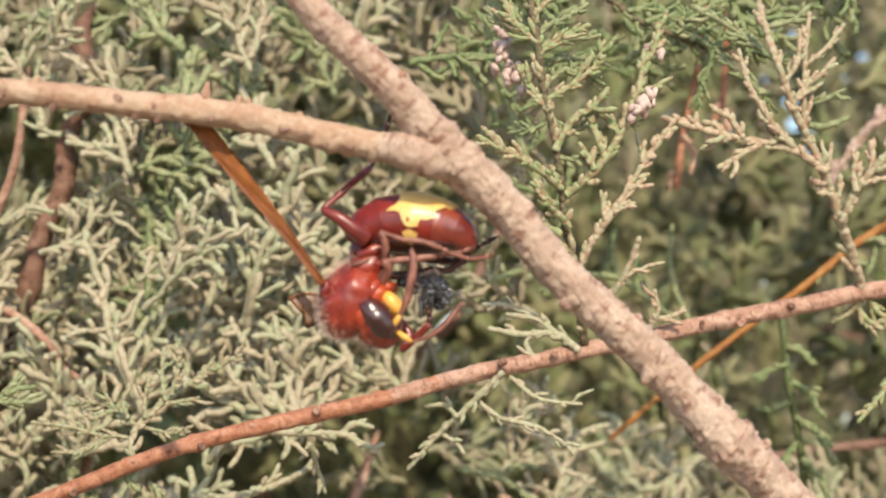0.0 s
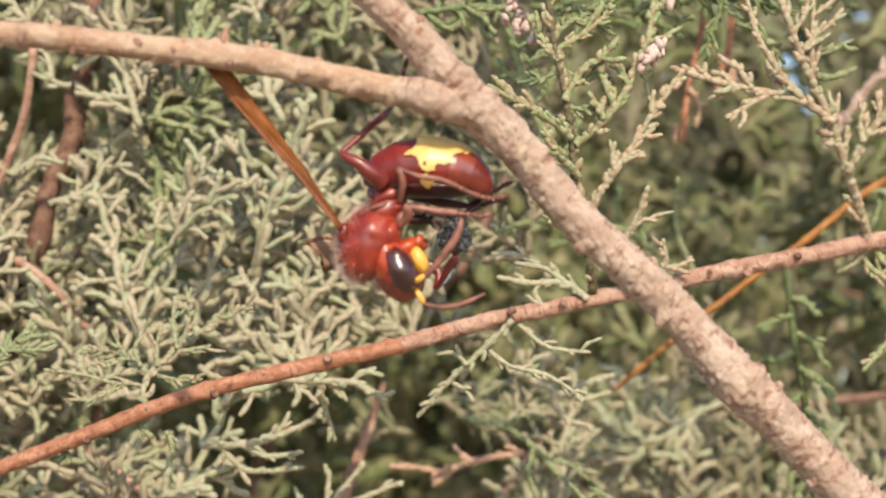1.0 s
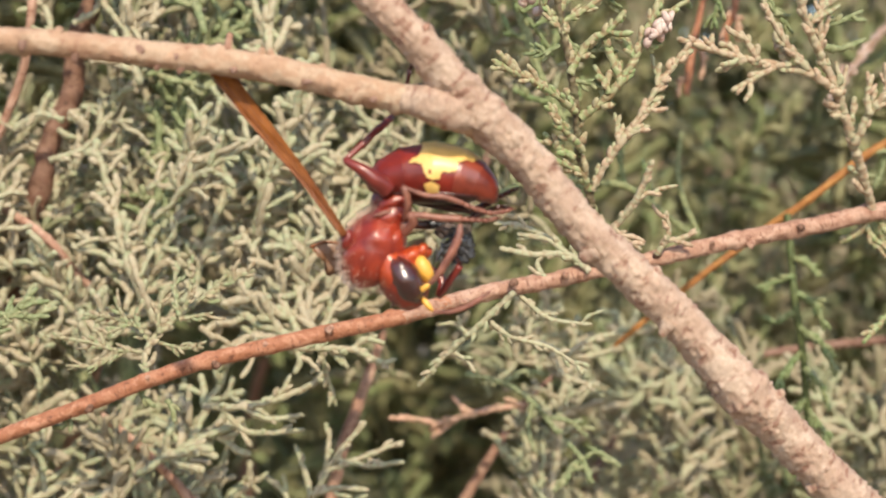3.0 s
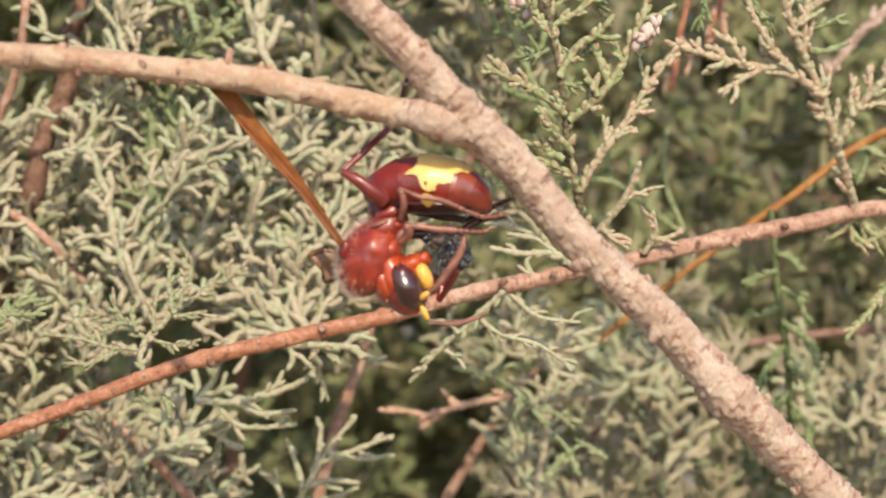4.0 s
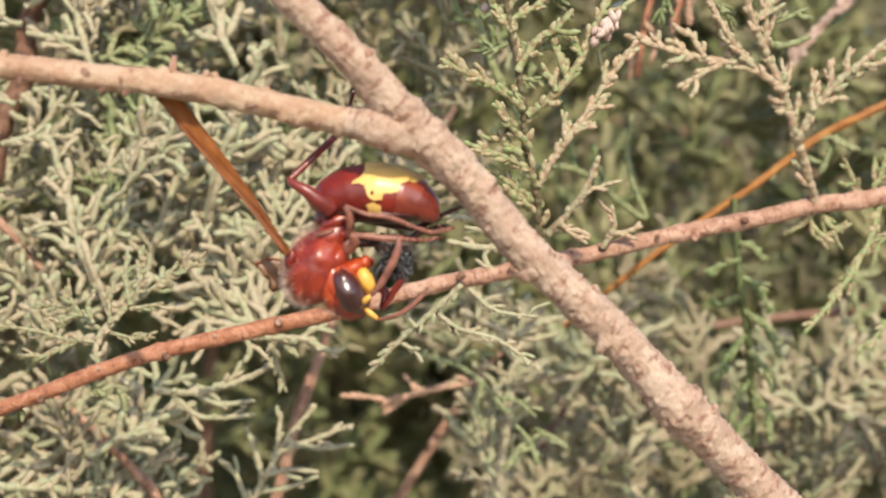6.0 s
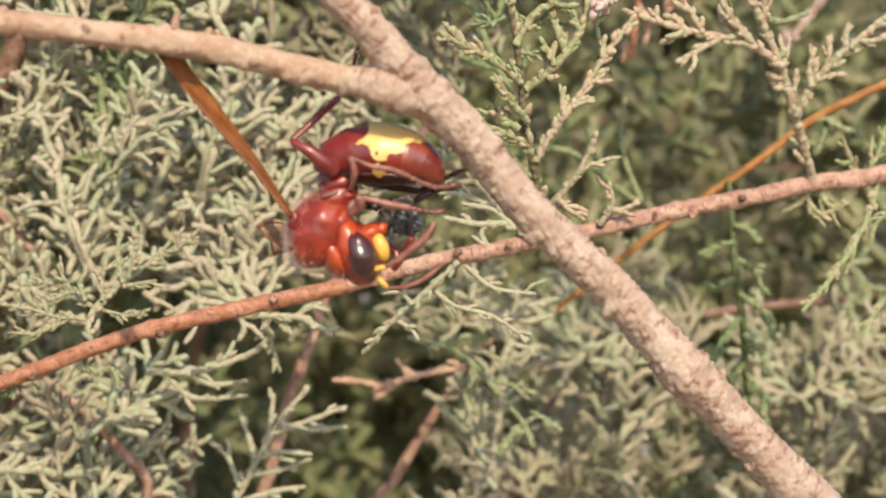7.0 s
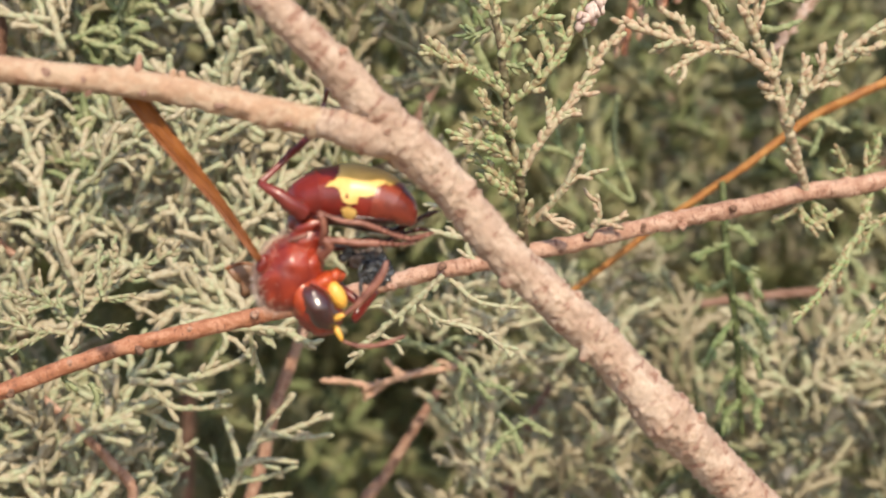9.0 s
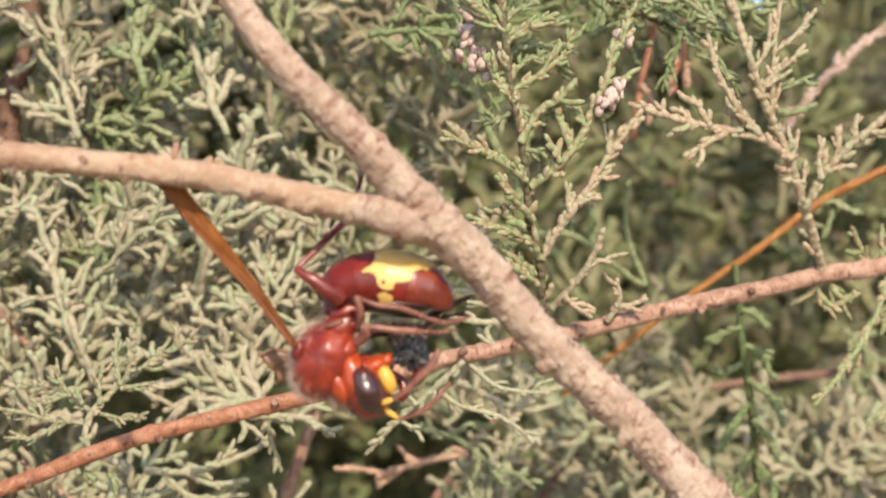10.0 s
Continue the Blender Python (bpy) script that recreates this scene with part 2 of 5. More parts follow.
def smooth(points, radii, step):
    """A smooth cubic curve through the points, cut into steps, with radii and run along it."""
    p = [Vector(v) for v in points]
    r = list(radii) if hasattr(radii, "__len__") else [radii] * len(p)
    if len(r) != len(p):
        r = [float(np.interp(i / (len(p) - 1), np.linspace(0, 1, len(r)), r)) for i in range(len(p))]
    out, rad, run = [], [], []
    s = 0.0
    for i in range(len(p) - 1):
        a, b, c, d = p[max(i - 1, 0)], p[i], p[i + 1], p[min(i + 2, len(p) - 1)]
        span = (c - b).length
        m, n = (c - a) / 2, (d - b) / 2
        m, n = m * min(1.0, 1.15 * span / max(m.length, 1e-6)), n * min(1.0, 1.15 * span / max(n.length, 1e-6))
        k = max(1, int((c - b).length / (step if (c - b).length < 45 else step * 12)))
        for j in range(k + (i == len(p) - 2)):
            t = j / k
            q = b + m * t + (3 * (c - b) - 2 * m - n) * t * t + (2 * (b - c) + m + n) * t ** 3
            if out:
                s += (q - out[-1]).length
            out.append(q)
            rad.append(r[i] + (r[i + 1] - r[i]) * t)
            run.append(s)
    return out, rad, run


def thing(name, place, label, category, group="", kind=""):
    ob = new(name)
    ob.location = at(place)
    ob.empty_display_size = 0.005
    return tagged(ob, label, category, group, kind)


def part(name, build, mat, parent, label="", origin=None, base=(0, 0, 0)):
    """One mesh under a thing. Vertices are in scene millimetres; base is the parent's origin, origin its own pivot."""
    o = Vector(origin if origin is not None else base)
    ob = new(name, build.mesh(name, mat, o))
    ob.parent = parent
    ob.location = (o - Vector(base)) / 1000
    return tagged(ob, label)


def knobbly(seed, rough, node_gap=11.0, node_size=0.16, flaky=0.0, plates=0.0, nubs=0.0):
    """Uneven bark: lumps, ridges, flakes, lifted plates, small nubs and swollen rings at the nodes."""
    rng = random.Random(seed)
    marks = [(rng.uniform(0, 170), rng.uniform(0, 2 * math.pi), rng.uniform(0.4, 1.0)) for _ in range(70)] if nubs else []

    def shape(s, a):
        c = Vector((math.cos(a) * 1.1, math.sin(a) * 1.1, s * 0.45 + seed * 9.1))
        f = Vector((math.cos(a) * 2.6, math.sin(a) * 2.6, s * 1.5 + seed * 5.3))
        k = 1 + rough * noise.noise(c) + 0.45 * rough * noise.noise(f)
        if flaky:
            n = noise.noise(Vector((math.cos(a) * 4.5, math.sin(a) * 4.5, s * 2.6 + seed)))
            k += flaky * (min(max(n / 0.12 + 0.5, 0.0), 1.0) - 0.5) + 0.6 * flaky * noise.noise(Vector((math.cos(a) * 9, math.sin(a) * 9, s * 4 + seed)))
        if plates:
            w = noise.noise(Vector((math.cos(a) * 1.7, math.sin(a) * 1.7, s * 0.5 + seed * 3)))
            saw = (s * 0.85 + 2.2 * w + 0.35 * math.sin(a * 3 + seed)) % 1
            patch = min(max(0.55 + 1.6 * noise.noise(Vector((math.cos(a), math.sin(a), s * 0.22 + seed * 2))), 0.0), 1.0)
            k += plates * patch * (saw ** 3 - 0.25)
        for at_s, at_a, size in marks:
            if abs(s - at_s) < 1.2:
                turn = (a - at_a + math.pi) % (2 * math.pi) - math.pi
                k += nubs * size * math.exp(-((s - at_s) / 0.38) ** 2 - (turn / 0.38) ** 2)
        ring = (s + 3 * noise.noise(Vector((seed, s * 0.05, 0)))) % node_gap - node_gap / 2
        return k + node_size * math.exp(-(ring / 0.5) ** 2) * (0.4 + 1.2 * noise.noise(Vector((math.cos(a), math.sin(a), s * 0.1 + seed))))
    return shape


# ---- ground ----
def ground():
    b = Build()
    n = 40
    rings = []
    for i in range(n + 1):
        row = []
        for j in range(n + 1):
            x, y = (abs(2 * i / n - 1) ** 3 * math.copysign(1, 2 * i / n - 1) * 4e5, abs(2 * j / n - 1) ** 3 * math.copysign(1, 2 * j / n - 1) * 4e5)
            row.append(Vector((x, y, -BASE + 30 * noise.noise(Vector((x, y, 0)) / 700))))
        rings.append(row)
    b.grid(rings, [[tuple(v) for v in r] for r in rings], closed=False)
    ob = new("ground", b.mesh("ground", SOIL))
    ob.location = (0, 0, BASE / 1000)
    tagged(ob, "dry pale sandy soil under the tamarisk shrub", "ground", kind="structure")


ground()

# ---- the forked branch ----
def forked_branch():
    base = (230.0, 600.0, -BASE)
    limb = thing("forked_branch", base, "forked bare tamarisk branch with pale pinkish-tan bark", "branch")
    main = [(-21.1, 135.0, 40.0), (-17.1, 135.2, 33.6), (-12.6, 135.3, 26.2), (-9.6, 135.3, 22.4), (-7.0, 135.9, 19.8), (-3.8, 136.5, 16.7), (-0.7, 138.0, 13.4), (1.8, 139.4, 10.6), (4.6, 140.4, 8.1), (6.7, 141.3, 5.7), (9.2, 142.0, 2.6), (12.0, 142.7, -0.2), (15.3, 143.5, -3.3), (18.5, 144.6, -6.3), (21.3, 145.4, -9.3), (24.2, 146.1, -12.5), (27.1, 147.2, -15.3), (30.2, 148.4, -18.4), (33.9, 149.6, -22.2), (37.6, 151.3, -25.6)] + [
        (62, 165, -52), (110, 210, -160), (200, 350, -500), (232, 520, -1000), base]
    radii = [0.7, 0.9, 1.15, 1.3, 1.36, 1.44, 1.60, 1.95, 1.78, 1.64, 1.66, 1.66, 1.7, 1.74, 1.80, 2.2, 1.86, 1.9, 1.98, 2.1, 2.6, 5, 9, 13, 17]
    b = Build()
    b.tube(main, radii, 64, 0.2, knobbly(1, 0.11, 13.0, 0.15, 0.05, 0.17, 0.16))
    part("stem", b, BARK_PALE, limb, "pale pinkish-tan main stem with rough bark", base=base)
    side = [(-60.2, 125.9, 18.1), (-52.9, 128.8, 17.2), (-45.6, 130.6, 16.6), (-39.9, 132.3, 16.4), (-34.9, 133.7, 16.0), (-30.4, 135.0, 15.8), (-25.7, 135.9, 15.3), (-21.3, 136.6, 14.9), (-17.6, 137.0, 14.5), (-13.5, 137.3, 13.8), (-8.8, 137.9, 12.7), (-5.0, 138.3, 11.9), (-1.9, 138.5, 11.4), (0.8, 139.0, 10.9), (3.3, 140.6, 10.4)]
    b = Build()
    b.tube(side, [0.5, 0.7, 0.8, 0.9, 0.98, 1.02, 1.04, 1.07, 1.14, 1.12, 1.12, 1.16, 1.34, 1.36, 0.8], 48, 0.2, knobbly(2, 0.10, 6.4, 0.18, 0.04, 0.04, 0.42))
    part("side_limb", b, BARK_TAN, limb, "orange-tan side limb", base=base)
    b = Build()
    b.tube([(-4.6, 138.3, 11.8), (-3.4, 138.1, 11.6), (-2.2, 138.0, 11.3), (-0.8, 138.2, 10.9), (0.8, 138.9, 10.5), (2.4, 140.4, 10.2)], [1.1, 1.32, 1.56, 1.62, 1.5, 0.9], 40, 0.12, knobbly(5, 0.12, 1.15, 0.11, 0.05))
    part("collar", b, BARK_PALE, limb, "swollen ringed collar at the fork", base=base)
    # dark oval scars where leaves fell
    for p, w, h in (((-34.0, 132.95, 15.9), 0.35, 0.85), ((-25.3, 134.95, 15.4), 0.5, 0.42), ((-22.4, 135.4, 14.9), 0.2, 0.3), ((-12.1, 136.45, 13.0), 0.5, 0.22),
                    ((-17.9, 136.0, 13.9), 0.3, 0.3), ((-6.8, 137.0, 11.6), 0.3, 0.25)):
        b = Build()
        b.blob(p, ((w, 0, 0), (0, 0.12, 0), (0, 0, h)), 10, 14, lambda u, v: 1 + 0.3 * noise.noise(Vector((math.cos(u) * 2, math.sin(u) * 2, v * 2 + w * 9))))
        part("leaf_scar", b, BARK_DUSTY, limb, "dark brown oval leaf scar", base=base)

    # short buds on the limb, nubs and lifted flakes of bark on the stem
    limb_buds = (((-18.5, 136.6, 15.4), (0.15, 0.0, 1.0), 1.5, 0.34, BARK_PINK), ((-15.9, 136.8, 14.9), (0.25, -0.1, 1.0), 0.9, 0.36, BARK_TAN), ((-15.0, 136.9, 14.9), (-0.1, -0.3, 1.0), 0.75, 0.4, BARK_TAN),
                            ((-31.5, 134.3, 16.5), (0.2, -0.2, 1.0), 0.6, 0.4, BARK_TAN), ((-30.2, 134.6, 14.9), (-0.2, -0.2, -1.0), 0.55, 0.28, BARK_DUSTY), ((-23.8, 135.9, 14.4), (-0.5, -0.2, -1.0), 0.6, 0.3, BARK_DUSTY),
                            ((-22.0, 136.2, 14.2), (-0.6, -0.2, -1.0), 0.65, 0.32, BARK_DUSTY), ((-14.6, 137.0, 13.3), (0.4, -0.3, -1.0), 0.5, 0.4, BARK_TAN), ((-11.0, 137.4, 14.1), (0.3, 0.0, 1.0), 0.45, 0.4, BARK_TAN))
    stem_flakes = (((-2.9, 135.9, 16.9), (0.8, 0.0, 0.7), 0.75, 0.4, BARK_PINK), ((16.0, 143.0, -2.4), (0.75, -0.3, 0.6), 0.85, 0.55, BARK_PALE), ((17.2, 143.2, -6.9), (-0.6, -0.1, -0.8), 0.75, 0.5, BARK_PALE),
                            ((23.4, 145.4, -12.7), (-0.8, -0.1, -0.55), 1.0, 0.55, BARK_PALE), ((26.6, 145.9, -12.9), (0.85, -0.2, 0.55), 1.0, 0.5, BARK_PALE), ((10.6, 142.0, -0.8), (-0.8, -0.2, -0.6), 0.7, 0.7, BARK_PALE),
                            ((30.6, 148.0, -20.4), (-0.8, -0.2, -0.6), 1.0, 0.6, BARK_PALE), ((4.4, 139.4, 9.4), (0.75, -0.1, 0.65), 0.6, 0.5, BARK_PALE))
    for p, d, l, r, mat in limb_buds + stem_flakes:
        b = Build()
        q, way = Vector(p), Vector(d).normalized()
        b.tube([q - way * 0.5, q, q + way * l * 0.6, q + way * l, q + way * (l + 0.08)], [r * 1.5, r * 1.2, r * 0.85, r * 0.6, r * 0.15], 12, 0.12, knobbly(p[0], 0.35, 50.0, 0.0, 0.12))
        part("bud", b, mat, limb, "short stubby bud on the bark", base=base)


forked_branch()


# ---- scale-leaved shoots ----
def scaly(seed=0.0, depth=0.2, overlap=False):
    """Scale leaves: each one swells towards its tip and steps back under the next, in turn on either side."""
    if not overlap:
        return lambda s, a: 1 + depth * math.sin(6.2 * s + seed) * math.cos(a * 2 + 2.1 * s) + 0.12 * math.sin(2.3 * s + seed * 3)

    def shape(s, a):
        sector = int((a + seed * 2 + s * 0.3) / 2.0944) % 3
        turn = (s / 1.25 + seed + 0.37 * sector + 0.55 * noise.noise(Vector((s * 0.7, sector, seed)))) % 1
        lump = noise.noise(Vector((math.cos(a) * 0.9 + seed * 3, math.sin(a) * 0.9, s * 0.75)))
        return 0.80 + 0.36 * turn ** 1.3 - 1.3 * max(0.0, turn - 0.9) + 0.42 * lump
    return shape


def shoot(b, points, thick, rng, stubs=0.0, leaves=None, sides=9, step=0.2, thin_end=0.75):
    """A shoot clad in scale leaves, with short side stubs along it (stubs: how many per millimetre)."""
    n = len(points)
    radii = [thick * (1 - (1 - thin_end) * i / (n - 1)) for i in range(n)]
    ends = [Vector(p) for p in points]
    ends.append(ends[-1] + (ends[-1] - ends[-2]).normalized() * thick * 0.9)
    b.tube(ends, radii + [thick * 0.35], sides, step, scaly(rng.random() * 6, 0.2, True), rng.random() * 6)
    if not stubs:
        return
    pts, rad, run = smooth(ends, radii + [thick * 0.35], 0.6)
    s = 1.0
    while s < run[-1] - 1:
        i = min(range(len(run)), key=lambda k: abs(run[k] - s))
        d = (pts[min(i + 1, len(pts) - 1)] - pts[i - 1]).normalized()
        out = d.cross(Vector((rng.uniform(-0.5, 0.5), -1, rng.uniform(-0.5, 0.5)))).normalized() * rng.choice((-1, 1))
        out = (out + d * rng.uniform(0.4, 1.7) + Vector((0, rng.uniform(-0.5, 0.5), 0))).normalized()
        l = rng.uniform(0.4, 1.1) if rng.random() < 0.85 else rng.uniform(1.1, 2.2)
        leaves.tube([pts[i], pts[i] + out * l * 0.6, pts[i] + out * l + d * l * 0.4, pts[i] + out * (l + 0.2) + d * l * 0.5], [thick * 0.7, thick * rng.uniform(0.7, 1.0), thick * rng.uniform(0.5, 0.75), thick * 0.2], 7, 0.2,
                    scaly(rng.random() * 6, 0.2, True), rng.random())
        s += rng.uniform(0.5, 1.5) / stubs


# ---- the thin red branch and the sprigs that grow from it ----
def thin_branch():
    base = (225.0, 590.0, -BASE + 300)
    twig = thing("thin_branch", base, "thin reddish-brown tamarisk twig carrying grey-green sprigs", "branch")
    line = [(-82.3, 200.0, -33.4), (-71.2, 199.5, -28.6), (-61.5, 199.0, -24.1), (-53.2, 198.6, -20.8), (-45.1, 198.6, -17.8), (-37.2, 198.6, -14.7), (-30.2, 198.9, -12.4), (-23.4, 199.3, -10.8), (-15.7, 200.8, -9.1), (-7.5, 202.2, -7.3), (-1.7, 203.1, -5.6), (4.6, 204.0, -4.1), (10.2, 204.9, -3.1), (15.9, 205.9, -1.8), (22.4, 207.3, -0.6), (29.7, 208.8, 1.1), (37.2, 211.0, 2.6), (44.9, 213.2, 4.0), (51.5, 215.4, 5.5), (58.3, 217.5, 6.2), (66.2, 221.2, 7.8), (75.0, 224.8, 9.7)] + [
        (105, 260, 5), (150, 330, -60), (200, 450, -400), base]
    radii = [0.5, 0.7, 0.82, 0.86, 0.9, 0.94, 0.94, 0.96, 0.98, 0.96, 0.98, 1.0, 1.0, 1.0, 1.02, 1.04, 1.06, 1.1, 1.1, 1.14, 1.2, 1.3, 1.8, 2.4, 6, 9]
    b = Build()
    b.tube(line[9:], radii[9:], 28, 0.35, knobbly(8, 0.14, 6.5, 0.22, 0.09))
    part("stem", b, BARK_PINK, twig, "older pinkish-grey length of stem", base=base)
    b = Build()
    b.tube(line[:11], radii[:11], 26, 0.35, knobbly(7, 0.11, 7.5, 0.24, 0.05))
    part("young_stem", b, BARK_RED, twig, "smooth orange-red young stem", base=base)
    rng = random.Random(11)
    for p in ((-37.0, 197.8, -14.3), (-23.3, 198.5, -10.4), (-43.7, 197.8, -17.6), (-29.2, 197.8, -12.6), (-15.6, 199.2, -8.5), (5.6, 202.1, -3.5),
              (-0.3, 200.7, -5.6), (12.2, 203.6, -2.0), (30.3, 207.9, 1.5), (35.5, 209.3, 1.6), (41.6, 210.8, 3.5), (23.7, 206.4, 0.1)):
        b = Build()
        q = Vector(p)
        d = Vector((rng.uniform(-0.6, 0.9), -0.4, rng.uniform(-0.3, 0.9))).normalized()
        b.tube([q - d * 0.7, q - d * 0.2, q + d * 0.15, q + d * 0.3], [0.55, 0.45, 0.3, 0.1], 8, 0.25, knobbly(rng.random() * 9, 0.25, 50))
        part("node", b, BARK_BROWN if rng.random() < 0.4 else BARK_PINK, twig, "small dark leaf scar", base=base)

    def sprig(name, mat, lines, label, thick=0.62, stubs=0.55, stem=None):
        leaves, o = Build(), None
        for k, line in enumerate(lines):
            b = Build()
            shoot(b, line, thick * (1.0 if k == 0 else 0.82), rng, stubs if k else stubs * 0.5, leaves)
            if k == 0:
                o = part(name, b, stem or mat, twig, label, base=base)
                o.location = (0, 0, 0)
            else:
                part("shoot", b, mat, o, base=base)
        tagged(part("scale_leaves", leaves, mat, o, base=base), kind="stuff")
        return o

    # the tall sprig behind the fork
    sprig("sprig", BLUE_GREEN, [
        [(15.8, 205.1, -1.0), (15.2, 202.2, 2.8), (14.8, 200.4, 7.3), (13.6, 198.6, 10.9), (13.1, 197.1, 16.2), (12.2, 195.6, 22.1), (11.1, 194.9, 27.4), (10.4, 194.2, 33.2), (9.4, 194.2, 40.5), (8.7, 194.2, 46.5)],
        [(13.0, 196.4, 16.5), (10.4, 194.2, 18.3), (7.3, 192.0, 19.8), (3.5, 189.8, 21.5)],
        [(13.9, 197.1, 12.1), (11.8, 195.6, 14.1), (9.9, 194.2, 17.0)],
        [(14.8, 200.0, 7.6), (13.6, 198.6, 9.6), (10.5, 197.1, 11.0), (6.4, 195.6, 12.4)],
        [(12.9, 197.1, 11.2), (10.8, 197.1, 12.5), (9.5, 197.1, 13.9)],
        [(15.0, 201.5, 5.6), (12.0, 200.0, 7.6), (8.9, 198.6, 9.6)],
        [(15.2, 202.9, 3.5), (13.4, 200.8, 5.6), (9.9, 198.6, 7.5)],
    ], "grey-green scaly sprig on a dark stem", 0.56, 1.9, DARK_STEM)
    sprig("sprig", BLUE_GREEN, [
        [(12.2, 195.6, 20.8), (14.4, 195.2, 24.4), (16.7, 194.7, 25.7), (18.3, 194.2, 27.6)],
        [(11.6, 194.9, 25.4), (9.7, 194.9, 28.0), (8.1, 194.9, 30.7)],
        [(11.4, 194.9, 26.7), (14.4, 194.9, 28.4), (17.1, 194.9, 30.7), (18.1, 194.9, 33.4)],
        [(10.7, 194.2, 31.9), (13.3, 194.2, 33.9), (16.3, 194.2, 35.2)],
        [(10.5, 194.2, 33.2), (7.7, 194.2, 35.9), (6.4, 194.2, 39.2)],
        [(10.0, 194.2, 36.6), (12.7, 194.2, 39.2), (15.0, 194.2, 41.9)],
    ], "grey-green scaly sprig on a dark stem", 0.48, 1.9)
    sprig("sprig", TAN_SHOOT, [
        [(15.1, 200.0, 7.6), (16.4, 199.3, 10.3), (18.6, 198.6, 13.4), (20.4, 198.6, 16.0), (22.8, 198.6, 19.7), (24.5, 198.6, 22.1), (26.3, 198.6, 24.5)],
        [(18.7, 198.6, 13.6), (20.4, 198.6, 14.6), (21.4, 198.6, 14.9)],
        [(18.2, 198.6, 13.0), (17.9, 198.6, 14.7), (18.2, 198.6, 16.0)],
        [(20.8, 198.6, 16.7), (21.8, 198.6, 17.0), (22.7, 198.6, 17.7)],
        [(22.7, 198.6, 19.7), (22.7, 198.6, 21.1), (22.9, 198.6, 22.1)],
    ], "tan scaly side shoot with green tip", 0.50, 1.6)
    sprig("sprig", TAN_SHOOT, [
        [(16.5, 204.4, 1.8), (18.4, 202.9, 3.9), (20.4, 201.5, 6.6), (21.3, 200.8, 8.6), (22.1, 200.0, 10.8)],
        [(20.4, 201.5, 6.3), (21.6, 201.5, 7.3), (23.1, 201.5, 7.2)],
        [(17.8, 202.9, 3.2), (19.3, 202.9, 1.8), (20.9, 202.9, 0.8)],
        [(23.3, 205.9, 0.1), (24.6, 205.1, 2.5), (24.3, 204.4, 5.0)],
        [(24.3, 205.9, 1.8), (26.1, 205.9, 2.0), (27.9, 205.9, 2.7)],
    ], "pale tan forked shoot", 0.48, 0.8)
    sprig("sprig", BLUE_GREEN, [
        [(13.5, 197.1, 15.9), (15.8, 196.4, 17.5), (17.8, 195.6, 19.5), (19.5, 195.6, 22.1), (21.0, 195.6, 25.5), (22.1, 195.6, 28.1), (22.8, 195.6, 32.2)],
        [(16.8, 195.6, 18.5), (16.1, 195.6, 20.1), (15.2, 195.6, 21.5)],
        [(18.1, 195.6, 19.8), (17.3, 195.6, 22.1), (16.4, 195.6, 24.5), (17.0, 195.6, 26.8)],
        [(19.8, 195.6, 22.8), (18.5, 195.6, 24.5), (17.8, 195.6, 25.3)],
        [(20.8, 195.6, 24.8), (21.8, 195.6, 23.8), (22.5, 195.6, 24.1)],
        [(21.9, 195.6, 27.8), (23.5, 195.6, 27.5), (24.5, 195.6, 28.1)],
        [(22.6, 195.6, 30.8), (24.1, 195.6, 32.8), (24.5, 195.6, 35.5)],
    ], "grey-green scaly side shoot", 0.54, 1.9)
    sprig("sprig", GREEN, [
        [(10.2, 196.0, 31.3), (10.9, 196.4, 33.1), (13.6, 196.8, 34.0), (17.6, 197.2, 34.7)],
        [(10.9, 196.0, 29.9), (11.9, 196.4, 31.6), (14.9, 196.8, 31.9), (18.3, 197.2, 31.8)],
        [(11.5, 196.0, 28.8), (13.5, 196.4, 30.5), (15.7, 196.8, 30.2), (17.7, 197.2, 29.8)],
        [(10.6, 196.0, 34.6), (12.3, 196.4, 36.2), (14.5, 196.8, 37.1), (16.4, 197.2, 38.5)],
        [(10.2, 196.0, 33.5), (7.9, 196.4, 35.4), (5.8, 196.8, 36.4), (4.7, 197.2, 38.3)],
    ], "fresh green side shoots on the dark stem", 0.46, 1.9)
    sprig("sprig", GREEN, [
        [(10.5, 196.0, 36.2), (9.9, 196.4, 38.1), (10.9, 196.8, 39.9)],
        [(10.3, 196.0, 34.8), (8.4, 196.4, 36.7), (7.5, 196.8, 38.6)],
        [(11.7, 196.0, 25.5), (13.4, 196.4, 23.3), (15.4, 196.8, 23.8), (17.7, 197.2, 23.6)],
        [(12.4, 196.0, 20.2), (15.9, 196.4, 19.4), (16.4, 196.8, 18.1), (16.8, 197.2, 17.3)],
        [(11.2, 196.0, 24.2), (9.3, 196.4, 23.4), (7.8, 196.8, 24.4)],
    ], "fresh green side shoots on the dark stem", 0.39, 1.9)
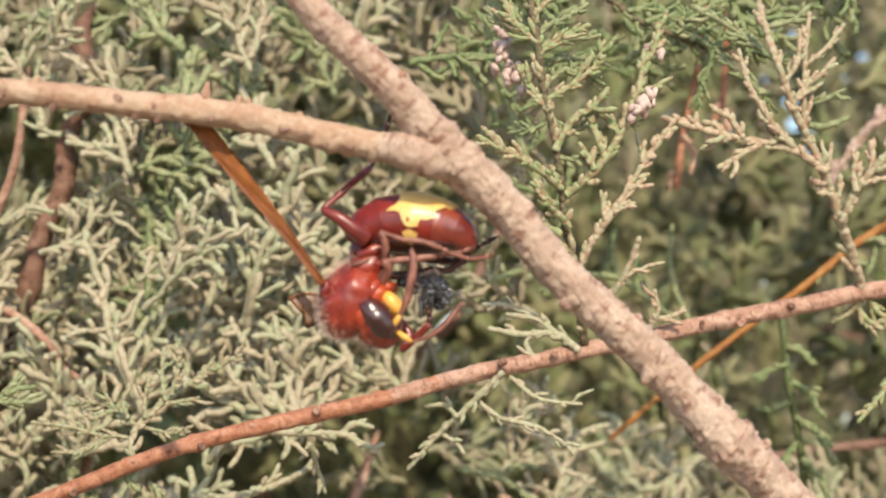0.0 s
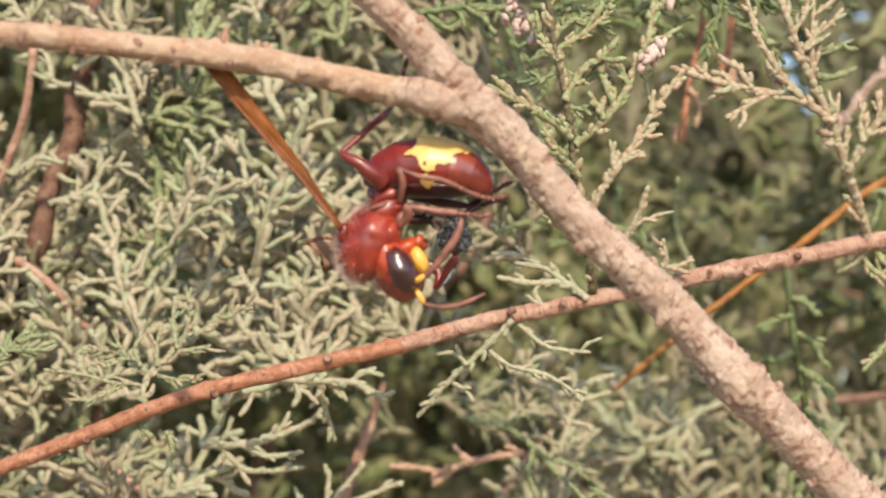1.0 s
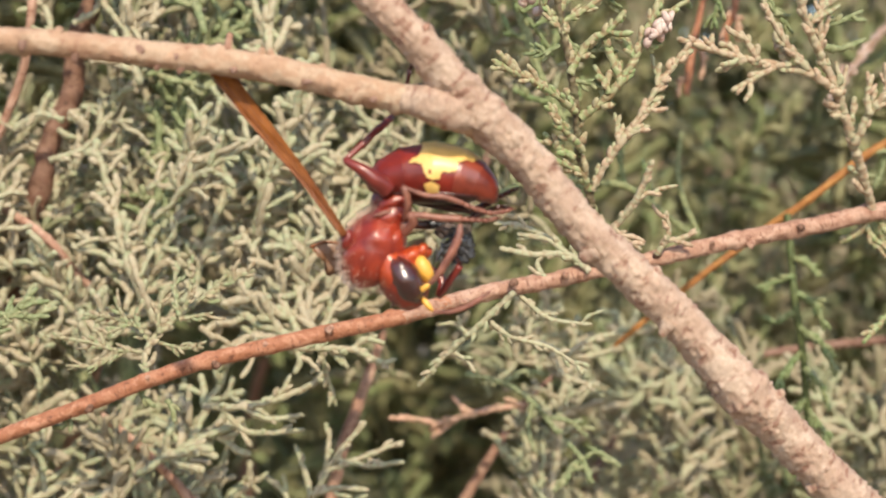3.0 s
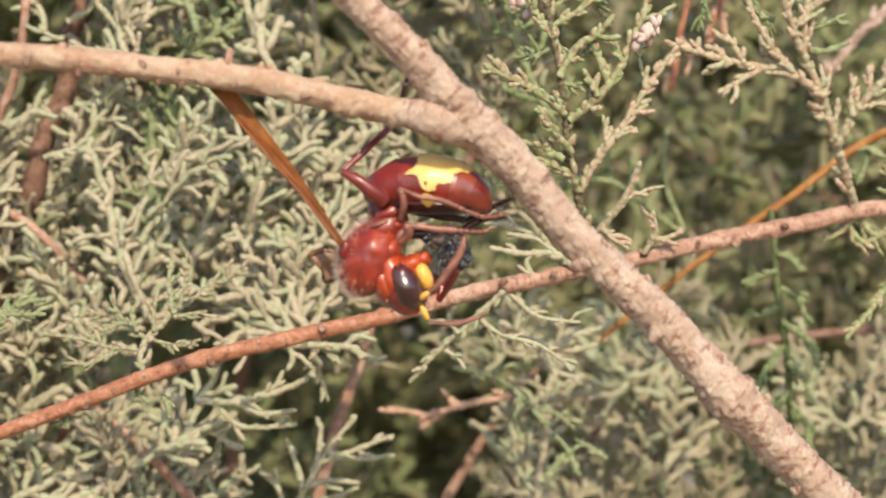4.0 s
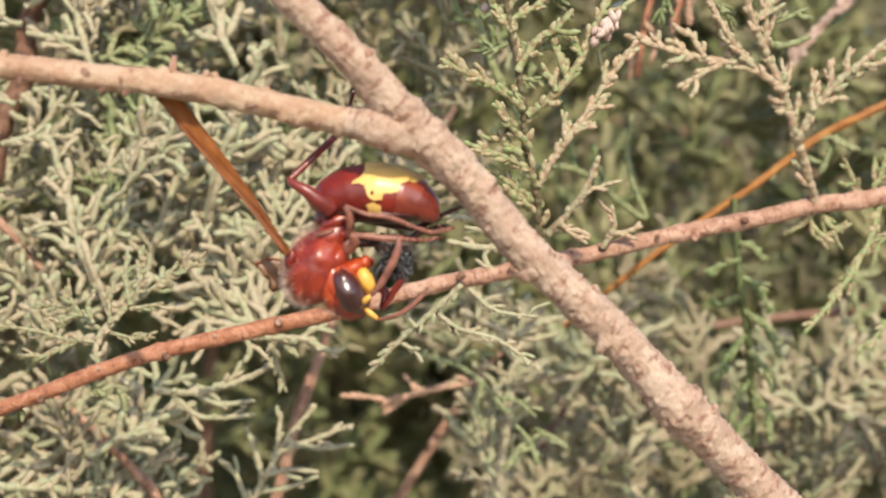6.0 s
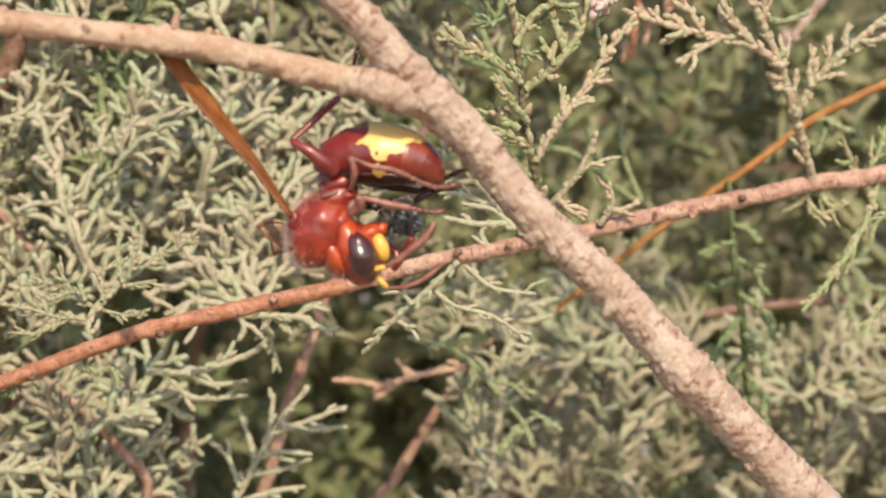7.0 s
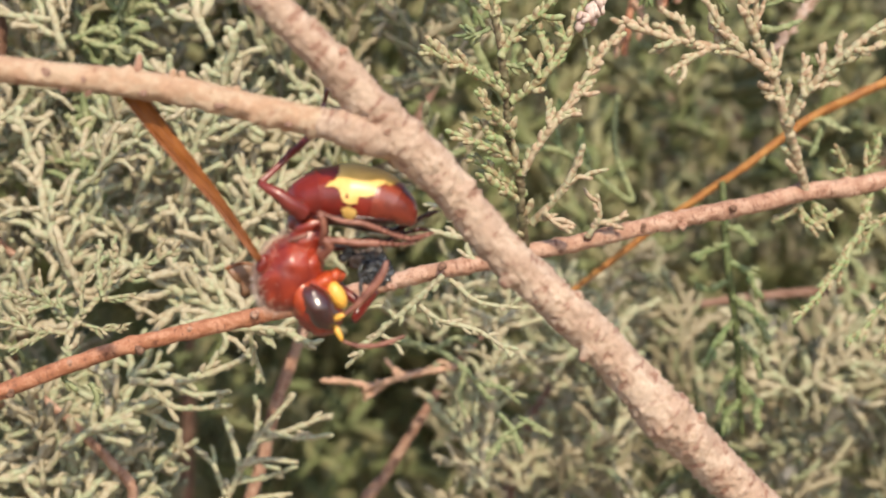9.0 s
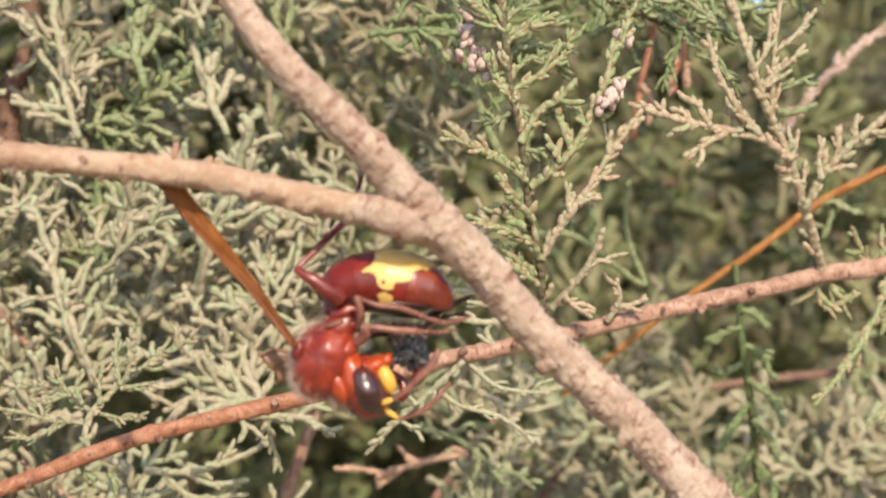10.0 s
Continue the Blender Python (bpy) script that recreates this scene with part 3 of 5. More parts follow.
    sprig("sprig", FRESH, [
        [(18.9, 207.0, 42.5), (21.2, 207.4, 40.7), (23.9, 207.8, 38.8), (26.7, 208.2, 37.7), (30.0, 208.6, 36.3), (32.8, 209.0, 35.4), (35.6, 209.4, 34.8)],
        [(22.0, 207.0, 40.1), (24.4, 207.4, 40.4), (26.3, 207.8, 40.2)],
        [(24.3, 207.0, 38.6), (26.2, 207.4, 39.4), (29.9, 207.8, 39.3), (32.3, 208.2, 39.0)],
        [(26.1, 207.0, 37.4), (25.4, 207.4, 35.9), (25.9, 207.8, 34.6)],
        [(29.8, 207.0, 36.2), (31.2, 207.4, 37.7), (33.6, 207.8, 37.3), (35.5, 208.2, 36.9)],
        [(32.5, 207.0, 35.0), (32.0, 207.4, 33.0), (31.1, 207.8, 31.0), (30.4, 208.2, 28.0)],
    ], "dark green arching shoots", 0.42, 1.7, DARK_STEM)
    sprig("sprig", FRESH, [
        [(32.5, 207.0, 35.2), (34.4, 207.4, 36.7), (36.8, 207.8, 36.3), (39.0, 208.2, 33.7)],
        [(34.2, 207.0, 32.1), (36.5, 207.4, 31.3), (38.4, 207.8, 29.7), (40.2, 208.2, 27.4)],
        [(29.8, 207.0, 39.0), (32.2, 207.4, 40.5), (33.7, 207.8, 42.0)],
        [(35.2, 207.0, 34.2), (37.1, 207.4, 34.8), (39.9, 207.8, 34.3), (42.7, 208.2, 34.4)],
        [(27.9, 207.0, 37.2), (29.9, 207.4, 38.6), (28.1, 207.8, 40.7)],
    ], "dark green arching shoots", 0.36, 1.7)
    sprig("sprig", FRESH, [
        [(0.2, 214.0, 39.3), (3.0, 214.4, 37.9), (5.4, 214.8, 34.6), (7.3, 215.2, 31.2), (9.6, 215.6, 28.3), (11.0, 216.0, 26.0)],
        [(5.4, 214.0, 33.9), (6.1, 214.4, 36.4), (5.9, 214.8, 38.5)],
        [(7.2, 214.0, 30.9), (8.9, 214.4, 32.0), (9.4, 214.8, 33.3)],
        [(8.6, 214.0, 29.0), (10.3, 214.4, 30.0), (11.3, 214.8, 29.9)],
        [(0.2, 214.0, 42.8), (2.1, 214.4, 41.4), (3.1, 214.8, 39.5)],
        [(3.1, 214.0, 42.2), (5.0, 214.4, 40.8), (6.4, 214.8, 38.4)],
    ], "slender green shoot behind the sprig", 0.40, 1.5)
    # pale pink flower clusters
    for p, tall, beads in (((21.9, 194.4, 25.4), 1.1, 10), ((23.3, 194.4, 26.6), 0.9, 7), ((6.2, 198.0, 32.4), 1.6, 12), ((7.4, 198.0, 30.7), 1.3, 10), ((8.7, 197.6, 29.3), 1.2, 9), ((6.4, 200.0, 35.4), 1.4, 9), ((24.4, 199.5, 33.5), 1.2, 8)):
        b = Build()
        for k in range(beads):
            q = Vector(p) + Vector((rng.uniform(-0.9, 0.9), rng.uniform(-0.7, 0.7), rng.uniform(-tall, tall)))
            lean = Vector((rng.uniform(-0.3, 0.3), 0, rng.uniform(0.5, 0.8)))
            b.blob(q, (lean, Vector((0, 0.5, 0)), Vector((rng.uniform(0.42, 0.58), 0, 0))), 8, 10, lambda u, v: 1 + 0.15 * math.sin(3 * u) * math.sin(v))
        part("blossom", b, BLOSSOM, twig, "pale pink withered flower cluster", base=base)
    # the large sprig on the right of the fork
    sprig("sprig", TAN_SHOOT, [
        [(51.5, 214.9, 5.7), (49.6, 211.7, 10.2), (47.8, 209.5, 14.0), (46.2, 207.3, 17.8), (44.9, 205.9, 20.5), (42.9, 204.4, 23.8), (41.2, 202.9, 27.1), (39.7, 201.5, 30.7), (38.3, 201.5, 35.2), (37.0, 201.5, 40.7)],
        [(45.6, 205.9, 19.4), (42.0, 204.4, 21.6), (37.7, 203.7, 22.8), (33.4, 202.9, 23.5), (29.8, 202.6, 24.4), (25.8, 202.2, 25.7)],
        [(37.1, 203.4, 22.6), (34.8, 203.2, 21.2), (32.3, 202.9, 19.8)],
        [(35.2, 202.9, 23.2), (34.3, 202.9, 24.7), (33.2, 202.9, 26.4)],
        [(33.2, 202.9, 23.4), (32.0, 202.9, 24.7), (30.8, 202.9, 25.2)],
        [(29.9, 202.6, 24.3), (29.5, 202.6, 25.3), (29.6, 202.6, 26.0)],
        [(33.7, 202.9, 23.3), (31.6, 202.9, 22.8), (30.4, 202.9, 22.1)],
    ], "tan scaly sprig with upright forked shoots", 0.62, 0.9)
    sprig("sprig", TAN_SHOOT, [
        [(38.8, 203.7, 22.5), (38.1, 203.7, 24.1), (37.4, 203.7, 26.4)],
        [(42.0, 204.4, 21.7), (39.3, 202.9, 24.0), (37.3, 201.5, 26.6), (35.7, 201.5, 29.8), (34.8, 201.5, 33.5)],
        [(41.1, 204.4, 21.6), (40.2, 204.4, 23.5), (39.2, 204.4, 24.9)],
        [(45.3, 205.9, 19.1), (46.0, 205.9, 21.2), (46.3, 205.9, 22.7)],
        [(46.5, 207.3, 16.7), (45.1, 207.3, 17.8), (44.0, 207.3, 18.4)],
        [(47.4, 208.8, 15.4), (47.7, 208.8, 17.6), (47.9, 208.8, 19.2)],
    ], "tan scaly sprig with upright forked shoots", 0.53, 0.9)
    sprig("sprig", TAN_SHOOT, [
        [(47.9, 208.8, 13.6), (48.8, 208.0, 16.1), (50.4, 207.3, 18.5), (52.3, 206.6, 20.7), (54.9, 205.9, 22.9), (57.4, 205.9, 25.0), (60.2, 205.9, 26.8)],
        [(50.0, 207.3, 18.0), (51.8, 207.3, 18.6), (53.4, 207.3, 18.7)],
        [(49.3, 207.3, 17.1), (49.2, 207.3, 19.6), (49.7, 207.3, 21.7)],
        [(51.4, 207.3, 19.9), (51.6, 207.3, 21.7), (51.3, 207.3, 23.1)],
        [(53.4, 206.6, 21.6), (53.4, 206.6, 23.4), (53.7, 206.6, 24.6)],
    ], "tan scaly side shoots", 0.56, 0.9)
    sprig("sprig", TAN_SHOOT, [
        [(54.9, 205.9, 22.7), (56.7, 205.9, 22.7), (58.8, 205.9, 23.4)],
        [(43.0, 204.4, 23.8), (42.7, 203.7, 26.5), (42.7, 202.9, 29.2), (42.9, 202.9, 33.4), (43.6, 202.9, 38.2)],
        [(41.2, 202.9, 27.3), (42.6, 202.9, 29.2), (44.8, 202.9, 30.9), (46.3, 202.9, 32.7)],
        [(40.2, 202.2, 29.8), (41.9, 202.2, 32.5), (42.2, 202.2, 36.0)],
        [(42.9, 202.9, 32.0), (45.5, 202.9, 34.1), (47.6, 202.9, 36.8)],
    ], "tan scaly side shoots", 0.48, 0.9)
    sprig("sprig", GREEN, [
        [(43.0, 205.9, 25.4), (45.4, 205.9, 25.0), (48.3, 205.9, 26.0)],
        [(42.6, 205.9, 27.5), (45.1, 205.9, 28.2), (48.1, 205.9, 29.5)],
        [(39.2, 204.4, 28.7), (37.4, 204.4, 29.4), (36.0, 204.4, 31.2)],
        [(38.8, 204.4, 33.6), (36.0, 204.4, 35.7), (34.0, 204.4, 36.4)],
        [(38.1, 204.4, 37.1), (41.6, 204.4, 37.8), (43.7, 204.4, 39.5)],
        [(37.4, 204.4, 35.0), (33.3, 204.4, 37.8), (29.8, 204.4, 39.9)],
        [(35.1, 207.3, 32.7), (32.3, 207.3, 35.5), (28.1, 207.3, 38.0)],
    ], "fresh green side shoots", 0.5, 0.9)
    # shoots under and beyond the stem at its far end
    sprig("sprig", BLUE_GREEN, [
        [(51.8, 216.1, 5.1), (49.9, 216.1, 3.0), (47.9, 216.1, 1.9)],
        [(52.1, 216.1, 5.1), (53.6, 216.1, 3.0), (55.1, 216.1, 2.1)],
        [(50.7, 216.1, 4.1), (52.9, 216.1, 1.6), (56.2, 216.1, 3.0)],
        [(58.5, 219.0, 6.8), (56.9, 217.5, 9.0), (55.5, 216.1, 11.3)],
        [(59.6, 219.0, 6.8), (61.1, 219.0, 9.8), (61.8, 219.0, 12.8)],
        [(61.1, 219.0, 7.0), (59.9, 217.5, 3.0), (57.3, 216.1, -2.1), (53.3, 214.6, -7.3), (50.0, 213.2, -10.7)],
        [(56.9, 216.1, -2.1), (55.5, 216.1, -4.4), (54.0, 216.1, -5.8)],
    ], "grey-green hanging shoots", 0.50, 1.3)
    sprig("sprig", BLUE_GREEN, [
        [(61.8, 219.0, 7.2), (64.1, 219.0, 3.1), (64.8, 219.0, -2.2), (62.9, 219.0, -8.9)],
        [(64.1, 219.0, 3.1), (61.1, 219.0, 0.8), (60.0, 219.0, -2.2)],
        [(64.8, 219.0, -2.2), (67.1, 219.0, -7.4), (67.8, 219.0, -11.9)],
        [(62.9, 219.0, 7.2), (65.6, 219.0, 10.6), (67.1, 219.0, 15.0)],
        [(62.6, 219.0, -8.9), (60.3, 219.0, -11.9), (58.1, 219.0, -13.4)],
        [(63.7, 219.0, -5.9), (64.1, 219.0, -11.2), (62.9, 219.0, -14.9)],
    ], "grey-green hanging shoots", 0.42, 1.3)
    # shoots along the middle and the near end
    sprig("sprig", SAGE, [
        [(15.1, 204.4, -1.9), (12.3, 204.4, 0.1), (8.1, 204.4, 0.1), (4.6, 204.4, 0.8)],
        [(12.3, 204.4, 0.1), (10.2, 204.4, 1.8), (6.7, 204.4, 2.5)],
        [(15.2, 205.9, -2.6), (11.0, 205.9, 1.5), (6.8, 205.9, 3.6), (3.9, 205.9, 3.9)],
        [(10.2, 204.4, -3.4), (8.8, 204.4, -1.3), (9.2, 204.4, 0.1)],
        [(6.0, 202.9, -4.4), (1.1, 204.4, -9.0), (-2.4, 205.9, -12.2), (-5.5, 207.3, -15.7)],
    ], "dry sage-green shoots under the twig", 0.5, 0.7)
    sprig("sprig", SAGE, [
        [(0.4, 204.4, -9.7), (-1.0, 204.4, -8.3), (-3.1, 204.4, -8.3)],
        [(-1.7, 205.9, -11.5), (0.4, 205.9, -12.9), (1.1, 205.9, -14.0)],
        [(6.7, 204.4, -4.8), (10.2, 204.4, -7.6), (15.1, 204.4, -8.3)],
        [(2.5, 204.4, -7.3), (5.3, 204.4, -9.7), (10.2, 204.4, -11.1), (14.4, 204.4, -13.9)],
    ], "dry sage-green shoots under the twig", 0.42, 0.7)
    sprig("sprig", FROSTED, [
        [(-37.3, 200.0, -14.3), (-38.3, 202.2, -12.4), (-37.7, 204.4, -10.1), (-34.9, 206.6, -7.3), (-31.0, 208.8, -4.2), (-26.3, 208.8, -1.8)],
        [(-34.8, 205.9, -7.3), (-35.7, 208.0, -4.2), (-35.9, 210.2, -0.8)],
        [(-34.1, 205.9, -6.6), (-33.3, 205.9, -3.4), (-33.6, 205.9, -0.6)],
        [(-31.7, 208.8, -4.7), (-29.9, 208.8, -2.8), (-29.5, 208.8, -2.1)],
        [(-37.7, 204.4, -10.4), (-39.9, 205.4, -9.1), (-42.2, 206.3, -7.7), (-46.6, 207.3, -7.1)],
        [(-40.7, 205.9, -8.7), (-41.8, 205.9, -7.0), (-42.6, 205.9, -5.2)],
        [(-39.0, 204.4, -9.4), (-39.7, 204.4, -7.3), (-39.0, 204.4, -5.5)],
    ], "frosted blue-green scaly sprig", 0.40, 1.9)
    sprig("sprig", FROSTED, [
        [(-37.0, 204.4, -9.4), (-37.0, 204.4, -6.9), (-36.5, 204.4, -4.5)],
        [(-41.4, 205.9, -8.4), (-43.6, 205.9, -9.4), (-45.3, 205.9, -9.1)],
        [(-34.8, 205.9, -7.7), (-32.6, 205.9, -7.3), (-30.9, 205.9, -7.0)],
        [(-38.4, 204.4, -11.8), (-41.5, 204.4, -11.5), (-44.3, 204.4, -13.2), (-48.1, 204.4, -13.3)],
        [(-42.2, 204.4, -11.5), (-45.7, 204.4, -10.4), (-50.6, 204.4, -9.7)],
        [(-37.3, 204.4, -10.4), (-34.5, 204.4, -11.1), (-31.7, 204.4, -11.1)],
    ], "frosted blue-green scaly sprig", 0.34, 1.9)
    sprig("sprig", GREEN, [
        [(-46.8, 200.0, -18.5), (-47.4, 200.0, -20.1), (-48.3, 200.0, -20.3)],
        [(-35.4, 201.5, -17.1), (-34.7, 201.5, -18.5), (-34.6, 201.5, -19.6)],
        [(-37.3, 200.0, -15.0), (-38.2, 200.0, -16.3), (-36.8, 200.0, -17.7)],
        [(-56.2, 204.4, -8.3), (-53.4, 204.4, -5.9), (-50.6, 204.4, -5.5)],
        [(-56.9, 204.4, -6.9), (-54.1, 204.4, -7.3), (-50.6, 204.4, -7.3)],
        [(-54.1, 204.4, -6.2), (-52.7, 204.4, -4.8), (-52.0, 204.4, -4.1)],
        [(-59.0, 204.4, -10.4), (-56.2, 204.4, -8.3), (-54.1, 204.4, -6.2)],
    ], "small fresh green shoots", 0.5, 0.8)


thin_branch()


# ---- other twigs behind ----
def bare_twig(name, points, radii, mat, label, seed, sprigs=(), leaf=None, stubs=0.5):
    base = points[-1]
    t = thing(name, base, label, "twig", "twigs behind the hornet")
    b = Build()
    b.tube(points, radii, 18, 0.45, knobbly(seed, 0.18, 8.0, 0.22, 0.10 if max(radii[:6]) > 0.9 else 0.0))
    part("stem", b, mat, t, base=base)
    rng = random.Random(seed)
    leaves = Build()
    for line in sprigs:
        b = Build()
        shoot(b, line, 0.5, rng, stubs, leaves)
        part("shoot", b, leaf, t, base=base)
    if sprigs:
        tagged(part("scale_leaves", leaves, leaf, t, base=base), kind="stuff")
    return t


ROOT = (-430.0, 820.0, -BASE)
bare_twig("brown_branch", [(-50.1, 238.8, 60.4), (-53.4, 238.0, 47.3), (-52.4, 237.2, 37.4), (-55.2, 237.2, 30.8), (-55.6, 237.2, 23.6), (-58.9, 237.2, 15.9), (-60.7, 238.0, 8.6), (-64.3, 238.8, 2.5), (-66.0, 240.2, -6.5), (-72.2, 241.8, -16.5)] + [(-95, 260, -60), (-90, 330, -300), (-40, 520, -900), (-20, 600, -BASE)],
          [1.0, 1.3, 1.5, 1.35, 1.6, 1.4, 1.7, 1.75, 1.7, 1.7, 1.9, 4, 8, 10], BARK_BROWN, "dark reddish-brown upright twig behind the foliage", 21,
          [[(-54.3, 230.7, 30.0), (-56.3, 230.7, 30.4), (-57.5, 230.7, 31.6)], [(-53.9, 230.7, 32.4), (-50.8, 230.7, 34.0), (-50.0, 230.7, 36.3)], [(-54.8, 229.2, 18.9), (-58.3, 229.2, 19.7), (-61.4, 229.2, 17.7)], [(-56.7, 229.2, 13.4), (-52.8, 229.2, 14.6), (-51.2, 229.2, 15.7)]], SAGE)
bare_twig("orange_twig", [(22.4, 255.5, -13.0), (25.6, 253.3, -10.0), (34.8, 251.1, -2.5), (43.2, 249.7, 3.8), (50.6, 248.2, 9.0), (58.3, 246.7, 15.1), (65.7, 245.3, 19.1), (75.1, 245.3, 23.1), (85.2, 245.3, 26.1)] + [(110, 300, 0), (150, 500, -300), (120, 640, -BASE)],
          [0.3, 0.45, 0.5, 0.54, 0.56, 0.64, 0.62, 0.7, 0.8, 1.2, 4, 8], BARK_ORANGE, "thin glossy orange twig", 22,
          [[(58.5, 246.7, 15.1), (61.0, 246.0, 15.6), (63.8, 245.3, 13.9)], [(52.3, 248.2, 9.4), (55.6, 248.2, 12.8), (59.9, 248.2, 12.0)], [(62.1, 246.7, 16.9), (60.4, 246.7, 12.7), (59.5, 246.7, 10.6)]], GREEN)
bare_twig("green_shoot", [(51.0, 251.1, -30.8), (50.3, 249.7, -25.5), (49.7, 248.2, -20.3), (48.9, 246.7, -13.4), (47.6, 245.3, -6.6), (47.2, 246.3, 0.1), (47.1, 247.2, 3.5), (47.0, 248.2, 6.5)],
          [0.3, 0.45, 0.55, 0.55, 0.56, 0.55, 0.5, 0.5], DEEP_GREEN, "slender hanging shoot with bright green leaves", 23,
          [[(47.4, 245.3, -2.4), (44.9, 245.3, -3.3), (42.4, 245.3, -4.1)], [(47.6, 245.3, -4.9), (50.4, 245.3, -6.6), (51.6, 245.3, -10.0)], [(47.8, 245.3, -7.5), (44.9, 245.3, -9.1), (43.3, 245.3, -8.7)],
           [(48.1, 245.3, -10.0), (51.6, 245.3, -12.5), (53.3, 245.3, -16.7)], [(48.7, 246.7, -13.4), (46.0, 246.7, -16.8), (44.4, 246.7, -20.2)], [(49.1, 246.7, -15.9), (51.5, 246.7, -18.5), (52.8, 246.7, -21.8)],
           [(49.7, 248.2, -20.3), (47.6, 248.2, -23.7), (46.7, 248.2, -27.1)], [(49.9, 248.2, -22.0), (52.3, 248.2, -25.4), (52.7, 248.2, -29.6)], [(47.3, 245.3, 0.1), (49.5, 245.3, -0.8), (50.8, 245.3, -2.4)],
           [(50.3, 249.7, -25.5), (48.3, 249.7, -28.1), (47.9, 249.7, -30.6)]], FRESH, 1.3)
bare_twig("green_shoot", [(32.7, 257.0, 19.4), (32.0, 256.0, 13.2), (32.8, 255.0, 8.8), (34.4, 254.0, 3.6), (28.1, 252.6, 7.9), (23.7, 251.1, 10.8), (18.4, 249.7, 11.3), (13.2, 248.2, 12.0), (8.6, 236.5, 10.6), (4.4, 230.7, 8.8)],
          [0.3, 0.4, 0.45, 0.5, 0.5, 0.5, 0.5, 0.5, 0.5, 0.4], FRESH, "slender yellow-green shoot behind the sprig", 24,
          [[(24.1, 255.5, 11.0), (23.2, 255.5, 14.9), (23.7, 255.5, 18.4)], [(28.3, 254.0, 7.9), (26.6, 254.0, 10.5), (27.0, 254.0, 14.0)], [(19.0, 257.0, 11.7), (15.5, 257.0, 9.7), (12.8, 257.0, 9.7)]], FRESH, 1.0)
bare_twig("pink_twig", [(-13.7, 277.4, -11.3), (-16.1, 274.5, -18.7), (-18.1, 273.0, -24.2), (-20.2, 271.6, -30.5), (-22.3, 273.0, -39.1), (-24.8, 274.5, -48.7)] + [(-25, 300, -150), (60, 520, -900), (90, 640, -BASE)],
          [0.5, 0.85, 1.0, 1.0, 1.0, 1.0, 1.3, 5, 8], BARK_PINK, "bare pinkish-brown twig in the shade", 25)
bare_twig("pink_twig", [(14.6, 292.0, -19.9), (9.5, 290.5, -24.7), (5.0, 289.1, -31.5), (1.1, 290.5, -38.1), (-2.9, 292.0, -44.8), (-8.4, 292.0, -53.8)] + [(-5, 330, -160), (70, 560, -900), (90, 660, -BASE)],
          [0.3, 0.6, 0.75, 0.85, 0.95, 1.0, 1.3, 5, 8], BARK_PINK, "bare pinkish-brown twig in the shade", 26)
bare_twig("red_twig", [(36.9, 321.2, -22.9), (43.5, 321.2, -20.2), (50.1, 321.2, -18.3), (61.0, 321.2, -16.6), (72.0, 321.2, -15.3), (85.2, 321.2, -14.2), (102.7, 321.2, -13.1)] + [(130, 360, -60), (150, 560, -600), (140, 660, -BASE)],
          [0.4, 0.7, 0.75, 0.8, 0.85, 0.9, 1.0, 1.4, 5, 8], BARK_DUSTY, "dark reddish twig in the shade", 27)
bare_twig("pink_twig", [(59.3, 277.4, 26.6), (62.5, 274.5, 31.1), (65.9, 273.0, 35.6), (69.2, 271.6, 39.1), (73.9, 271.6, 42.8), (83.2, 271.6, 49.3)] + [(110, 320, 60), (180, 500, -300), (150, 660, -BASE)],
          [0.4, 0.6, 0.65, 0.7, 0.7, 0.75, 1.2, 4, 8], BARK_PALE, "pale pink flowering twig out of reach", 28,
          [[(59.3, 277.2, 26.6), (62.5, 274.3, 31.1), (65.9, 272.8, 35.6), (69.2, 271.4, 39.1)], [(65.9, 272.6, 35.8), (69.2, 271.2, 39.3), (73.9, 271.2, 43.0), (83.2, 271.2, 49.5)]], BLOSSOM, 2.6)
bare_twig("pink_twig", [(34.2, 262.8, 25.7), (34.7, 262.8, 29.7), (35.8, 264.3, 35.3), (37.3, 265.7, 41.0), (38.7, 265.7, 47.3), (40.5, 265.7, 58.2)] + [(80, 300, 150), (260, 420, 200), (420, 560, -300), (420, 660, -BASE)],
          [0.5, 0.6, 0.5, 0.45, 0.5, 0.6, 1.0, 2, 5, 8], BARK_RED, "thin hanging dry reddish twig", 29,
          [[(34.8, 262.8, 28.8), (33.3, 262.8, 27.5), (32.9, 262.8, 25.7)], [(35.4, 262.8, 34.2), (36.9, 262.8, 31.5), (36.5, 262.8, 28.4)]], PINK_SHOOT)


bare_twig("pink_twig", [(39.4, 255.0, 32.6), (39.2, 255.0, 34.9), (40.2, 255.0, 36.8), (40.6, 255.0, 38.5), (41.3, 255.0, 43.6), (42.6, 255.0, 53.5)] + [(90, 300, 150), (265, 425, 205), (425, 570, -300), (425, 670, -BASE)],
          [0.35, 0.45, 0.5, 0.5, 0.55, 0.6, 1.0, 2, 5, 8], BARK_RED, "hooked dry reddish twig with withered tips", 37,
          [[(39.2, 255.0, 34.9), (38.6, 255.0, 33.7), (38.6, 255.0, 32.1)], [(40.2, 255.0, 36.8), (41.1, 255.0, 35.7), (41.3, 255.0, 33.4)], [(40.5, 255.0, 38.2), (39.8, 255.0, 37.7), (39.4, 255.0, 36.7)]], PINK_SHOOT, 0.9)
